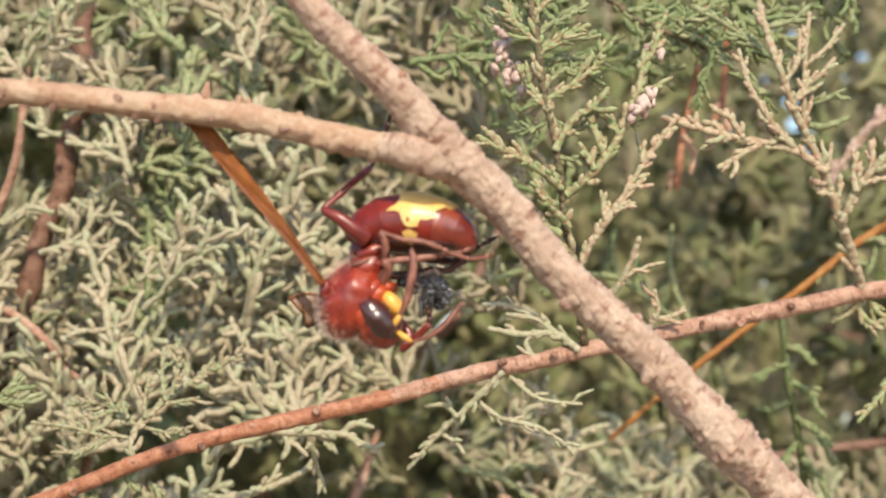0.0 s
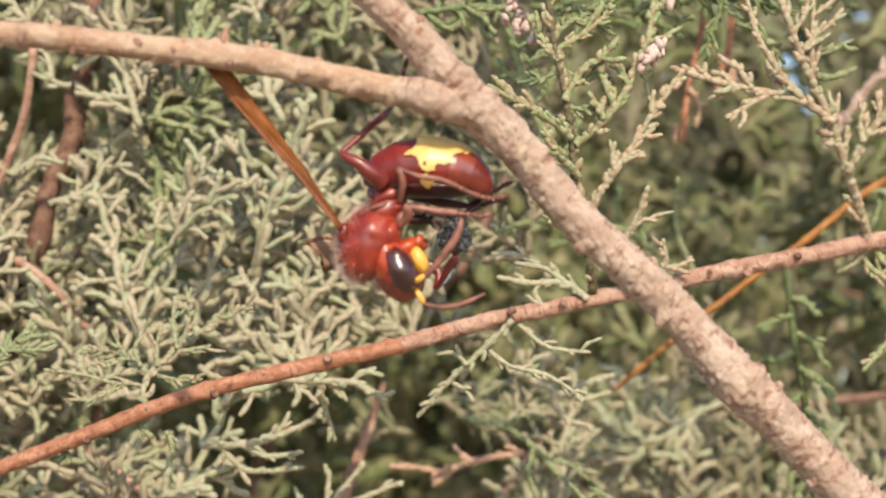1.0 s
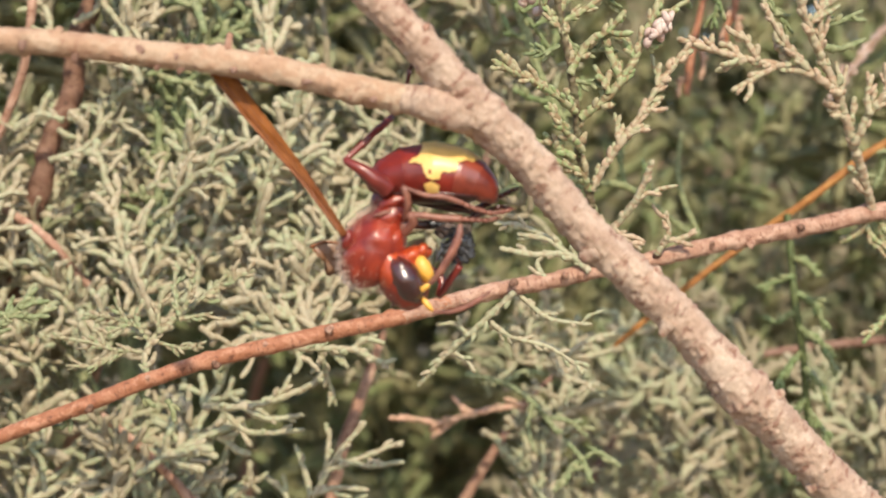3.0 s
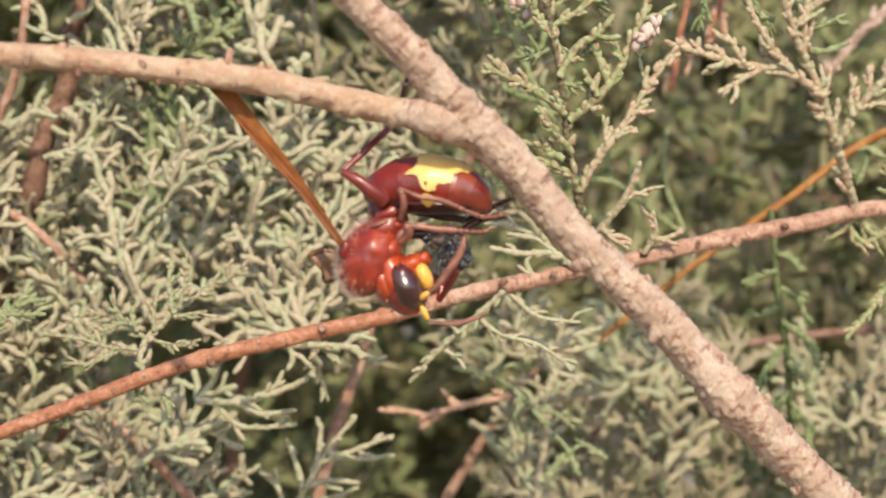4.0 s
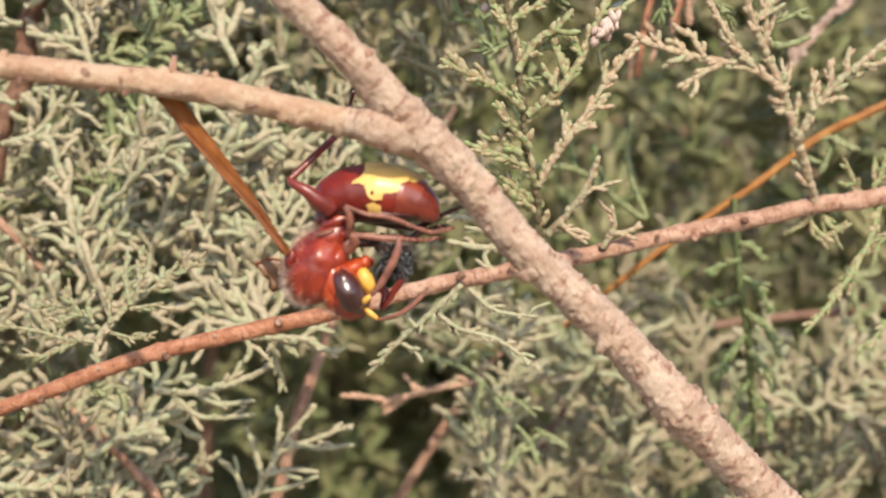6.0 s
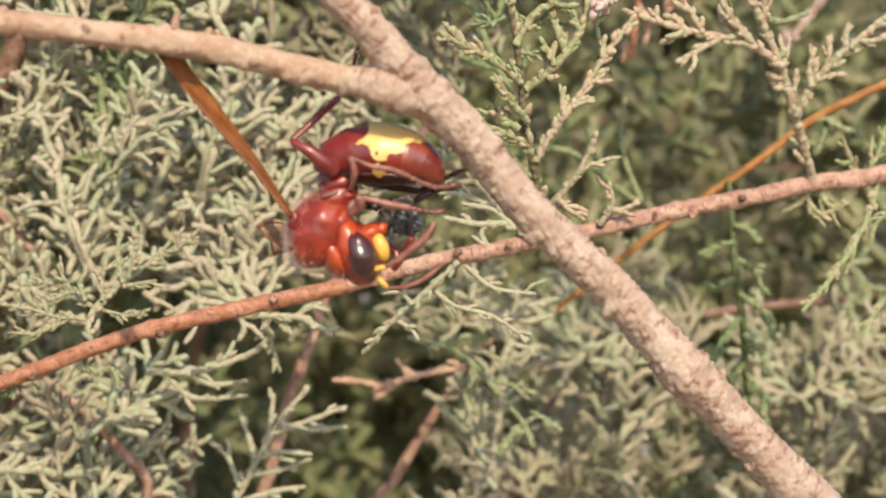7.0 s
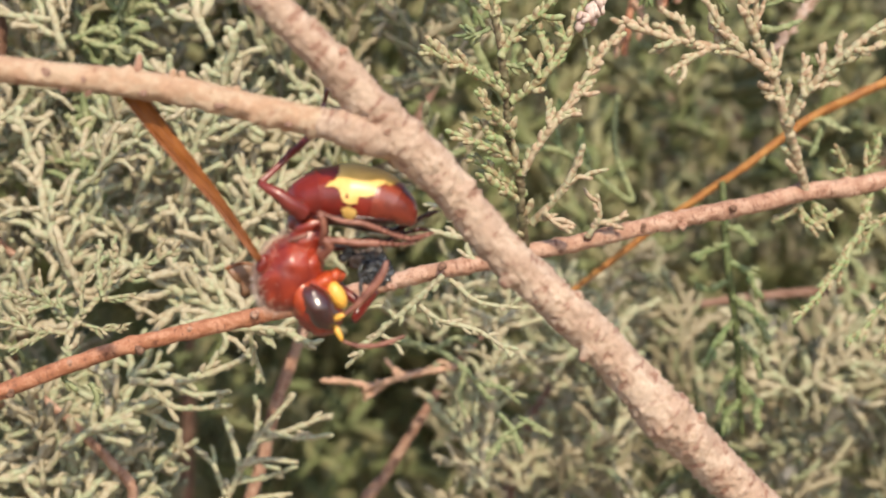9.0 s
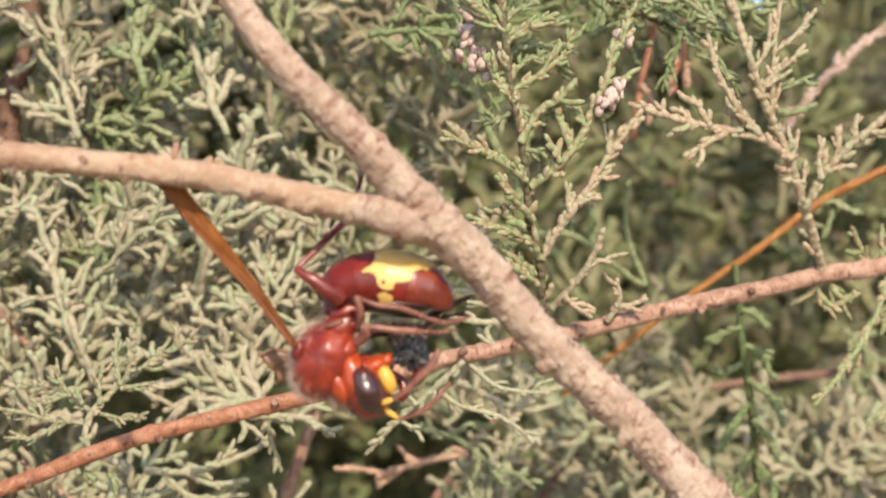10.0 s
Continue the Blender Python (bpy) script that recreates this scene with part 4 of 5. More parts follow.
bare_twig("green_shoot", [(16.2, 236.5, 13.0), (14.2, 236.5, 18.3), (11.4, 236.5, 23.5), (9.4, 236.5, 28.4), (7.8, 236.5, 34.0), (6.3, 236.5, 39.7), (5.3, 236.5, 47.0)] + [(40, 300, 120), (200, 420, 100), (300, 560, -400), (300, 660, -BASE)],
          [0.3, 0.5, 0.6, 0.65, 0.7, 0.75, 0.8, 1.5, 3, 5, 8], FRESH, "thick fresh green shoot behind the sprig", 30,
          [[(12.2, 236.5, 21.9), (9.8, 236.5, 22.3), (7.0, 236.5, 23.5)], [(9.8, 236.5, 27.6), (12.2, 236.5, 29.6), (13.0, 236.5, 32.4)], [(8.6, 236.5, 30.8), (6.5, 236.5, 31.6), (5.3, 236.5, 34.0)], [(13.4, 236.5, 19.5), (15.4, 236.5, 21.9), (16.2, 236.5, 25.1)]], FRESH, 0.9)
bare_twig("pink_twig", [(8.5, 338, 31.0), (5.2, 334, 24.0), (1.5, 331, 16.5), (-2.0, 330, 10.0)] + [(-24, 420, -4), (-75, 560, -60), (-80, 640, -500), (-60, 680, -BASE)],
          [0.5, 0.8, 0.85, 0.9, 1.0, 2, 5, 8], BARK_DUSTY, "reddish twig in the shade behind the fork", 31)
bare_twig("brown_twig", [(45.8, 592.8, 40.7), (70.1, 592.8, 36.3), (96.5, 592.8, 32.6), (125.9, 597.8, 22.7), (159.9, 603.0, 12.6), (192.9, 603.0, 4.3)] + [(230, 640, -60), (240, 680, -500), (200, 720, -BASE)],
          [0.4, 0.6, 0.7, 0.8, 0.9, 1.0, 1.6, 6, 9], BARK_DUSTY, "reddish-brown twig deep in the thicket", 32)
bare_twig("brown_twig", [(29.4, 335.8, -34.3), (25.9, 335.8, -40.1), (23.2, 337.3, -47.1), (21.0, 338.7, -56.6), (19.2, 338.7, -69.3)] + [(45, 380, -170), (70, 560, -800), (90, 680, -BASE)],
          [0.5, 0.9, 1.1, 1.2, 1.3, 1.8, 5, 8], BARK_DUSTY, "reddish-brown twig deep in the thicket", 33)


bare_twig("pink_twig", [(-65.8, 233.6, 8.1), (-61.8, 230.7, 5.8), (-58.9, 230.0, 4.0), (-55.9, 229.2, 1.6), (-53.7, 231.4, -1.9), (-51.6, 233.6, -4.7), (-51.7, 242.4, -9.9)] + [(-70, 280, -60), (-60, 420, -400), (-50, 620, -BASE)],
          [0.5, 0.6, 0.65, 0.6, 0.55, 0.5, 0.6, 1.5, 5, 8], BARK_PINK, "dry pinkish twig among the sage sprays", 34)
bare_twig("pink_twig", [(-53.0, 233.6, -19.9), (-47.6, 230.7, -23.2), (-44.9, 230.7, -25.5), (-42.1, 230.7, -28.3), (-39.2, 232.1, -31.7), (-36.2, 233.6, -36.6)] + [(-50, 270, -110), (-45, 420, -500), (-40, 620, -BASE)],
          [0.4, 0.55, 0.6, 0.6, 0.65, 0.7, 1.5, 5, 8], BARK_PINK, "dry pinkish twig among the sage sprays", 35)
bare_twig("pink_twig", [(-60.2, 233.6, 40.0), (-59.6, 230.7, 34.8), (-60.5, 232.1, 30.2), (-61.8, 233.6, 25.6), (-64.6, 235.1, 19.4), (-68.2, 236.5, 11.4)] + [(-90, 290, -60), (-80, 430, -500), (-70, 620, -BASE)],
          [0.6, 0.6, 0.6, 0.6, 0.6, 0.7, 1.5, 5, 8], BARK_PINK, "dry pinkish twig among the sage sprays", 36)


# ---- the mass of the shrub behind ----
def spray_build(seed, length, sides=6, step=0.75, thick=0.5, open_angle=46, forked=0.9):
    """A flat, many-times forked spray of scale-leaved shoots that grows along +z in a fan."""
    rng = random.Random(seed)
    b = Build()

    def turned(d, degrees, lift):
        out = d.cross(Vector((rng.uniform(-0.2, 0.2), -1, rng.uniform(-0.2, 0.2)))).normalized()
        a = radians(degrees)
        return (d * math.cos(a) + out * math.sin(a) + Vector((0, lift, 0))).normalized()

    def beaded(seed):
        """Low swellings, about one to each millimetre and a half."""
        return lambda s, a: 1 + 0.42 * noise.noise(Vector((math.cos(a) * 0.5 + seed, math.sin(a) * 0.5, s * 0.95))) + 0.10 * math.sin(4.4 * s + seed)

    def grow(start, direction, joints, level, r):
        """A zigzag shoot of so many joints; a side shoot leaves at most of them."""
        d, flip = direction.normalized(), rng.choice((-1, 1))
        pts = [start]
        forks = []
        for k in range(joints):
            d = turned(d, flip * rng.uniform(8, 30), rng.uniform(-0.2, 0.2))
            d = (d + Vector((0, 0, 0.05))).normalized()
            pts.append(pts[-1] + d * rng.uniform(0.9, 2.2) * (1.1 if level == 2 else 0.9))
            if level and k < joints - (level < 2) and rng.random() < forked:
                forks.append((pts[-1], d, -flip, joints - k))
                if level == 2 and rng.random() < 0.3:
                    forks.append((pts[-1], d, flip, joints - k))
            flip = -flip
        e = (pts[-1] - pts[-2]).normalized()
        fat = r * rng.uniform(0.8, 1.15)
        radii = [r * 0.85] + [fat * rng.uniform(0.82, 1.18) for k in range(joints)] + [fat * 0.8, fat * 0.35]
        b.tube(pts + [pts[-1] + e * fat * 0.6, pts[-1] + e * fat * 1.0], radii, sides, step, beaded(rng.random() * 60) if sides > 4 else None, rng.random() * 6)
        for place, way, side, left in forks:
            n = max(1, round(left * rng.uniform(0.3, 0.7))) if level == 2 else rng.choice((1, 1, 2, 2, 3))
            grow(place, turned(way, side * rng.uniform(open_angle - 18, open_angle + 16), rng.uniform(-0.4, 0.4)), n, level - 1, r * 0.94)

    grow(Vector((0, 0, 0)), Vector((rng.uniform(-0.15, 0.15), 0, 1)), max(4, round(length / 2.6)), 2, thick)
    return b


def shrub():
    base = ROOT
    bush = thing("tamarisk_shrub", base, "dense sunlit tamarisk shrub with dry grey-green feathery sprays", "shrub")
    rng = random.Random(77)
    b = Build()
    b.tube([base, (-440, 810, -900), (-420, 790, -500), (-380, 760, -150), (-330, 720, 200), (-260, 690, 480)], [26, 22, 16, 11, 7, 3], 18, 8, knobbly(31, 0.1, 90))
    part("trunk", b, BARK_BROWN, bush, base=base)
    near = [spray_build(k, 20 + 3 * (k % 5), 6, 0.75, 0.53) for k in range(12)]
    meshes = {}
    for k, bl in enumerate(near):
        meshes[k, "sage"] = bl.mesh("spray", SAGE)
        meshes[k, "green"] = bl.mesh("spray", GREEN)
        meshes[k, "fresh"] = bl.mesh("spray", FRESH)
        meshes[k, "far"] = bl.mesh("spray", SHADED_SAGE)

    def put(x, y, z, lean, kind, scale=1.0, tip=0.0):
        """A spray whose middle is at the given place, leaning to the right by lean degrees."""
        k = rng.randrange(12)
        ob = new("spray", meshes[k, kind])
        ob.parent = bush
        half = (20 + 3 * (k % 5)) * 0.5 * scale
        x, z = x - half * math.sin(radians(lean)), z - half * math.cos(radians(lean))
        m = Matrix.Translation((Vector((x, y, z)) - Vector(base)) / 1000) @ Euler((radians(tip), radians(lean), radians(rng.uniform(-25, 25)))).to_matrix().to_4x4()
        ob.matrix_basis = m @ Matrix.Scale(scale, 4)

    def gap(u, v, holes):
        """How open the thicket is at a place: 0 closed, 1 an open gap."""
        return max((max(0.0, 1 - math.hypot((u - a) / c, (v - b) / d)) ** 0.5 for a, b, c, d in holes), default=0.0)

    # tangents to the side and up from the camera; gaps fitted to its view
    HOLES = [(-0.056, -0.100, 0.095, 0.10), (-0.025, -0.15, 0.08, 0.08), (-0.26, 0.135, 0.05, 0.04), (-0.09, 0.16, 0.06, 0.035), (0.03, 0.16, 0.03, 0.04), (0.24, -0.02, 0.06, 0.025), (0.18, -0.05, 0.028, 0.045),
             (-0.168, -0.045, 0.05, 0.03), (-0.02, 0.075, 0.035, 0.03), (-0.13, 0.11, 0.05, 0.025), (0.0, 0.0, 0.05, 0.06)]
    SKY = [(0.190, 0.125, 0.025, 0.021), (0.163, 0.156, 0.018, 0.016), (0.197, 0.152, 0.016, 0.015), (0.238, 0.228, 0.026, 0.022)]
    # the sunlit face of the thicket, fullest on one side
    for i in range(29):
        for j in range(17):
            u = -0.36 + 0.72 * (i + rng.random()) / 29
            v = -0.24 + 0.46 * (j + rng.random()) / 17
            if rng.random() < gap(u, v, HOLES) * 1.7:
                continue
            above = v > 0.055 and u < 0.025
            if u > 0.0 and v > -0.03 and not above:
                continue
            if u < -0.01 or above:
                d = rng.uniform(224, 246) if u < -0.03 else rng.uniform(236, 262)
                if v > 0.10 and u > -0.13:
                    d += rng.uniform(10, 40)
            elif v < -0.03:
                d = rng.uniform(255, 300) if u < 0.06 else rng.uniform(300, 370)
            lean = rng.gauss(0, 40) if v > -0.02 else rng.gauss(50, 35)
            if u > 0.05:
                lean = rng.gauss(-15, 40)
            # upper sprays draw more of the darkened sage, which paints in their shade
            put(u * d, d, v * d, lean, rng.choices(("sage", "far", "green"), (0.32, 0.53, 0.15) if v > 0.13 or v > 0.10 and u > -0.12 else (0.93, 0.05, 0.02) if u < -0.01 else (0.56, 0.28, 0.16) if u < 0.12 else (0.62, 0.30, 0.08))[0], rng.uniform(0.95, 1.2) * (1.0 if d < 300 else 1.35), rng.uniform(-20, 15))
    # fresh green sprays that hang in from above
    for k in range(30):
        d = rng.uniform(212, 262)
        put(rng.uniform(0.01, 0.27) * d, d, rng.uniform(0.165, 0.26) * d, rng.gauss(150, 40), "fresh", rng.uniform(0.7, 1.0), rng.uniform(-20, 20))
    # sprays that reach out over the dark hollow below
    def reach(mat, lines, thick=0.55, stubs=0.35):
        leaves, o = Build(), None
        for k, line in enumerate(lines):
            b = Build()
            shoot(b, line, thick * (1.0 if k == 0 else 0.88), rng, stubs, leaves, 7, 0.35)
            if k == 0:
                o = part("long_spray", b, mat, bush, base=base)
                o.location = (0, 0, 0)
            else:
                part("shoot", b, mat, o, base=base)
        tagged(part("scale_leaves", leaves, mat, o, base=base), kind="stuff")

    reach(SAGE, [
        [(-25.1, 233.6, -41.4), (-22.5, 232.1, -35.6), (-20.0, 230.7, -31.1), (-17.7, 230.7, -27.1), (-14.0, 230.7, -22.6)], [(-18.6, 230.7, -28.7), (-15.3, 230.2, -27.5), (-11.3, 229.7, -26.0), (-8.8, 229.2, -25.0)], [(-17.7, 230.7, -27.5), (-12.8, 229.2, -28.1), (-8.7, 227.8, -27.5)],
        [(-19.2, 230.7, -29.5), (-18.8, 230.7, -26.3), (-18.6, 230.7, -23.6)], [(-20.8, 230.7, -32.2), (-17.6, 230.0, -31.2), (-13.5, 229.2, -31.4)], [(-22.5, 232.1, -34.8), (-17.8, 232.1, -34.0), (-13.8, 232.1, -32.6)], [(-21.2, 230.7, -32.2), (-22.0, 230.7, -29.1), (-23.2, 230.7, -25.9)],
        [(-23.3, 232.1, -36.4), (-24.9, 232.1, -32.4), (-27.3, 232.1, -30.1)], [(-24.3, 233.6, -39.0), (-19.5, 233.6, -37.4), (-14.7, 233.6, -36.6)]])
    reach(SAGE, [[(-18.4, 211.7, -9.3), (-18.1, 213.2, -12.3), (-17.5, 214.6, -15.3), (-16.6, 216.1, -18.7)], [(-18.1, 213.2, -12.5), (-18.6, 213.2, -13.8), (-19.2, 213.2, -14.5)]], 0.45, 0.5)
    reach(PINK_SHOOT, [[(8.6, 262.8, -22.4), (1.4, 261.3, -23.6), (-3.9, 260.9, -25.1), (-7.5, 260.4, -24.6), (-11.6, 259.9, -24.3)], [(-2.1, 261.3, -24.7), (-3.9, 261.3, -26.3), (-5.3, 261.3, -27.2)], [(0.5, 261.3, -23.7), (-1.3, 261.3, -22.2), (-2.1, 261.3, -21.3)]], 0.6, 0.5)
    reach(SAGE, [[(-34.4, 221.9, -19.6), (-28.7, 219.0, -19.4), (-25.0, 219.0, -18.6), (-19.8, 219.0, -16.4), (-18.3, 219.0, -14.9)], [(-28.7, 219.0, -19.4), (-25.7, 219.0, -20.9), (-21.3, 219.0, -20.5)], [(-31.9, 220.5, -19.5), (-28.9, 220.5, -22.5), (-25.9, 220.5, -22.9), (-21.4, 220.5, -22.5)], [(-25.7, 219.0, -18.8), (-23.5, 219.0, -17.1), (-22.8, 219.0, -15.6)]], 0.55, 0.3)
    reach(SAGE, [[(-25.8, 207.3, -10.6), (-20.3, 208.8, -11.3), (-16.0, 209.5, -11.4), (-12.5, 210.2, -11.8)], [(-21.0, 208.8, -11.3), (-20.3, 208.8, -13.1), (-21.0, 208.8, -14.2)], [(-17.2, 210.2, -11.4), (-15.4, 210.2, -12.5), (-14.7, 210.2, -13.6)], [(-13.9, 210.2, -11.6), (-12.5, 210.2, -10.3), (-10.3, 210.2, -10.7)], [(-13.2, 210.2, -11.8), (-10.3, 210.2, -13.2), (-8.9, 210.2, -12.9)]], 0.55, 0.5)
    reach(SAGE, [[(6.3, 242.4, -9.9), (11.3, 243.8, -12.4), (16.4, 244.5, -14.1), (20.6, 245.3, -13.3)], [(8.8, 242.4, -11.1), (9.6, 242.4, -8.6), (13.7, 242.4, -7.4)], [(12.2, 243.8, -12.8), (13.8, 243.8, -16.6), (18.0, 243.8, -18.2)], [(14.7, 243.8, -13.7), (18.0, 243.8, -11.6), (22.2, 243.8, -10.7)]], 0.6, 0.4)
    reach(GREEN, [[(-0.3, 248.2, -16.9), (5.6, 248.2, -18.2), (9.8, 248.2, -21.1), (13.2, 248.2, -25.4)], [(5.6, 248.2, -18.2), (8.1, 248.2, -16.5), (11.5, 248.2, -16.9)], [(9.8, 248.2, -21.1), (9.0, 248.2, -24.5), (9.8, 248.2, -27.9)], [(11.5, 248.2, -23.2), (14.9, 248.2, -23.7), (17.5, 248.2, -25.8)]], 0.5, 0.5)
    reach(GREEN, [[(17.5, 236.5, -31.4), (16.2, 236.5, -28.2), (14.2, 236.5, -25.8)], [(16.7, 236.5, -29.0), (14.2, 236.5, -29.8), (12.6, 236.5, -32.3)], [(16.2, 236.5, -28.2), (14.6, 236.5, -29.0), (13.8, 236.5, -31.4)], [(21.6, 238.0, -29.2), (18.4, 238.0, -27.2), (16.3, 238.0, -28.4)]], 0.5, 0.5)

    # the far side, past counting, and an unseen crown added for its shade
    coarse = [spray_build(100 + k, 18, 3, 9.0, 0.80, forked=0.62) for k in range(5)] + [spray_build(120 + k, 26, 4, 1.2, 0.58, forked=0.75) for k in range(6)]
    arrays = [(np.array([tuple(v) for v in c.verts]), c.faces, np.array(c.grain)) for c in coarse]
    allv, allf, allg, start = [], [], [], 0

    def scatter(x, y, z, scale, fine=False):
        nonlocal start
        v, f, g = arrays[rng.randrange(5, 11) if fine else rng.randrange(5)]
        scale *= 1.0 if fine else 1.1
        r = np.array(Euler((rng.uniform(-0.7, 0.7), rng.uniform(-1.3, 1.3), rng.uniform(-3, 3))).to_matrix())
        allv.append(v @ r.T * scale + (x, y, z))
        allg.append(g)
        allf.extend(tuple(q + start for q in face) for face in f)
        start += len(v)

    def gather(mat, label):
        """Join what was scattered so far into one mesh."""
        nonlocal allv, allf, allg, start
        me = bpy.data.meshes.new("foliage")
        me.from_pydata((np.concatenate(allv) - base) / 1000, [], allf)
        g = me.attributes.new("grain", "FLOAT_VECTOR", "POINT")
        g.data.foreach_set("vector", np.concatenate(allg).ravel())
        me.materials.append(mat)
        me.polygons.foreach_set("use_smooth", [True] * len(me.polygons))
        ob = new("foliage", me)
        ob.parent = bush
        tagged(ob, label, kind="stuff")
        allv, allf, allg, start = [], [], [], 0

    # a second layer, deeper, with shade darkened into its colour
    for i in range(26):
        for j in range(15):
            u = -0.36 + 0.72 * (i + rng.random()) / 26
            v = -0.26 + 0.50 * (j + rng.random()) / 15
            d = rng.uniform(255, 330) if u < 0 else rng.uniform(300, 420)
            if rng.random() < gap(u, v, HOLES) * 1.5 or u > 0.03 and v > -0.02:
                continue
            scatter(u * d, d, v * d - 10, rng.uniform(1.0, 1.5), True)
    gather(SHADED_SAGE, "dry grey-green inner sprays of the shrub, darkened in colour for shade")
    for i in range(21):
        for j in range(15):
            u, v = 0.01 + 0.37 * (i + rng.random()) / 21, -0.04 + 0.30 * (j + rng.random()) / 15
            d = rng.uniform(540, 880)
            if rng.random() < gap(u, v - 10 / d, SKY) * 1.4:
                continue
            scatter(u * d, d, v * d - 10, rng.uniform(1.3, 2.1), True)
    gather(MISTY, "green sprays well behind the branch, lightened in colour for haze")
    for k in range(860):
        d = rng.uniform(380, 950)
        u, v = rng.uniform(-0.42, 0.42), rng.uniform(-0.36, 0.30)
        if rng.random() < gap(u, v - 30 / d, SKY) * 1.4:
            continue
        if rng.random() < gap(u, v, HOLES[:2]) * 1.8:
            continue
        scatter(u * d, d, v * d - 30, rng.uniform(1.5, 2.6))
    # unseen sprays added above the view to shade the layers behind
    for k in range(150):
        y = rng.uniform(232, 330)
        scatter(rng.uniform(-150, 20), y, rng.uniform(0.24, 0.8) * y, rng.uniform(0.9, 1.5))
    # more unseen crown, added so that its shade falls on the far foliage
    for k in range(110):
        scatter(rng.uniform(-400, 400), rng.uniform(900, 1300), rng.uniform(320, 800), rng.uniform(5, 7.5))
    for k in range(60):
        scatter(rng.uniform(-260, 20), rng.uniform(330, 800), rng.uniform(120, 420), rng.uniform(3.0, 4.8))
    for k in range(1080):
        d = rng.uniform(1000, 1600)
        u, v = rng.uniform(-0.5, 0.5 if k < 680 else 0.12), rng.uniform(-0.45, 0.35)
        if k >= 900:
            u, v = rng.uniform(0.0, 0.34), rng.uniform(0.0, 0.28)
        if k >= 800 and k % 2:
            u, v = rng.uniform(-0.1, 0.12), rng.uniform(0.06, 0.36)
        if rng.random() < gap(u, v - 60 / d, SKY) * 1.4:
            continue
        scatter(u * d, d, v * d - 60, rng.uniform(5, 8))
    for k in range(130):
        d = rng.uniform(700, 1000)
        u, v = rng.uniform(-0.16, 0.12), rng.uniform(-0.30, -0.02)
        scatter(u * d, d, v * d, rng.uniform(2.5, 4.5))
    for k in range(170):
        d = rng.uniform(520, 950)
        scatter(rng.uniform(-0.42, -0.04) * d, d, rng.uniform(-0.30, 0.26) * d, rng.uniform(2.6, 4.0))
    for k in range(45):
        d = rng.uniform(480, 900)
        scatter(rng.uniform(-0.05, 0.08) * d, d, rng.uniform(-0.07, 0.08) * d, rng.uniform(2.6, 4.0))
    for k in range(420):
        d = rng.uniform(1650, 1900)
        u, v = rng.uniform(-0.5, 0.5), rng.uniform(-0.42, 0.36)
        if rng.random() < gap(u, v - 60 / d, SKY) * 1.4:
            continue
        scatter(u * d, d, v * d - 60, rng.uniform(8, 11))
    for k in range(220):
        d = rng.uniform(400, 620)
        scatter(rng.uniform(-0.42, -0.03) * d, d, rng.uniform(-0.05, 0.27) * d, rng.uniform(2.4, 3.6))
    for k in range(120):
        d = rng.uniform(900, 1350)
        scatter(rng.uniform(0.05, 0.32) * d, d, rng.uniform(-0.06, 0.105) * d - 30, rng.uniform(4.5, 6.5))
    for k in range(90):
        d = rng.uniform(900, 1400)
        scatter(rng.uniform(-0.14, 0.06) * d, d, rng.uniform(-0.15, 0.02) * d - 20, rng.uniform(4.5, 6.5))
    # sprays added out of view, only to keep the hollow below in shade
    for k in range(54):
        y = rng.uniform(360, 580)
        scatter(rng.uniform(-130, 30), y, 0.25 * y + rng.uniform(0, 150), rng.uniform(2.6, 4.0))
    # the rest of the shrub, to the sides, above and below
    for k in range(390):
        a, h = rng.uniform(0, 2 * math.pi), rng.uniform(-1, 1)
        r = math.sqrt(1 - h * h) * rng.uniform(0.75, 1.0)
        x, y, z = 980 * r * math.cos(a), 1080 + 760 * r * math.sin(a), -60 + 980 * h
        if y < 560 and abs(x) < 420 and z > -420 or y < 330:
            continue
        scatter(x, y, z, rng.uniform(7, 10))
    gather(SHADED_OLIVE, "deep foliage of the shrub with shade in its olive colour")


shrub()


# ---- the hornet ----
HB = (-7.0, 142.3, 0.0)
PX = 0.0485      # millimetres that one pixel of the camera's view at 4.5 s covers here


def hp(a, b, depth=0.0):
    """A place on the hornet, fitted to the camera's view: a to the right and b down in pixels, depth in millimetres
    away from the viewer.
    """
    return Vector((HB[0] + (a - 640) * PX, HB[1] + depth, HB[2] - (b - 440) * PX))


def inside(poly, x, y):
    hit, j = False, len(poly) - 1
    for i in range(len(poly)):
        (xa, ya), (xb, yb) = poly[i], poly[j]
        if (ya > y) != (yb > y) and x < (xb - xa) * (y - ya) / (yb - ya) + xa:
            hit = not hit
        j = i
    return hit


def leg_segment(b, points, radii, sides=10):
    b.tube(points, radii, sides, 0.3, lambda s, a: 1 + 0.05 * math.sin(3 * s + a))


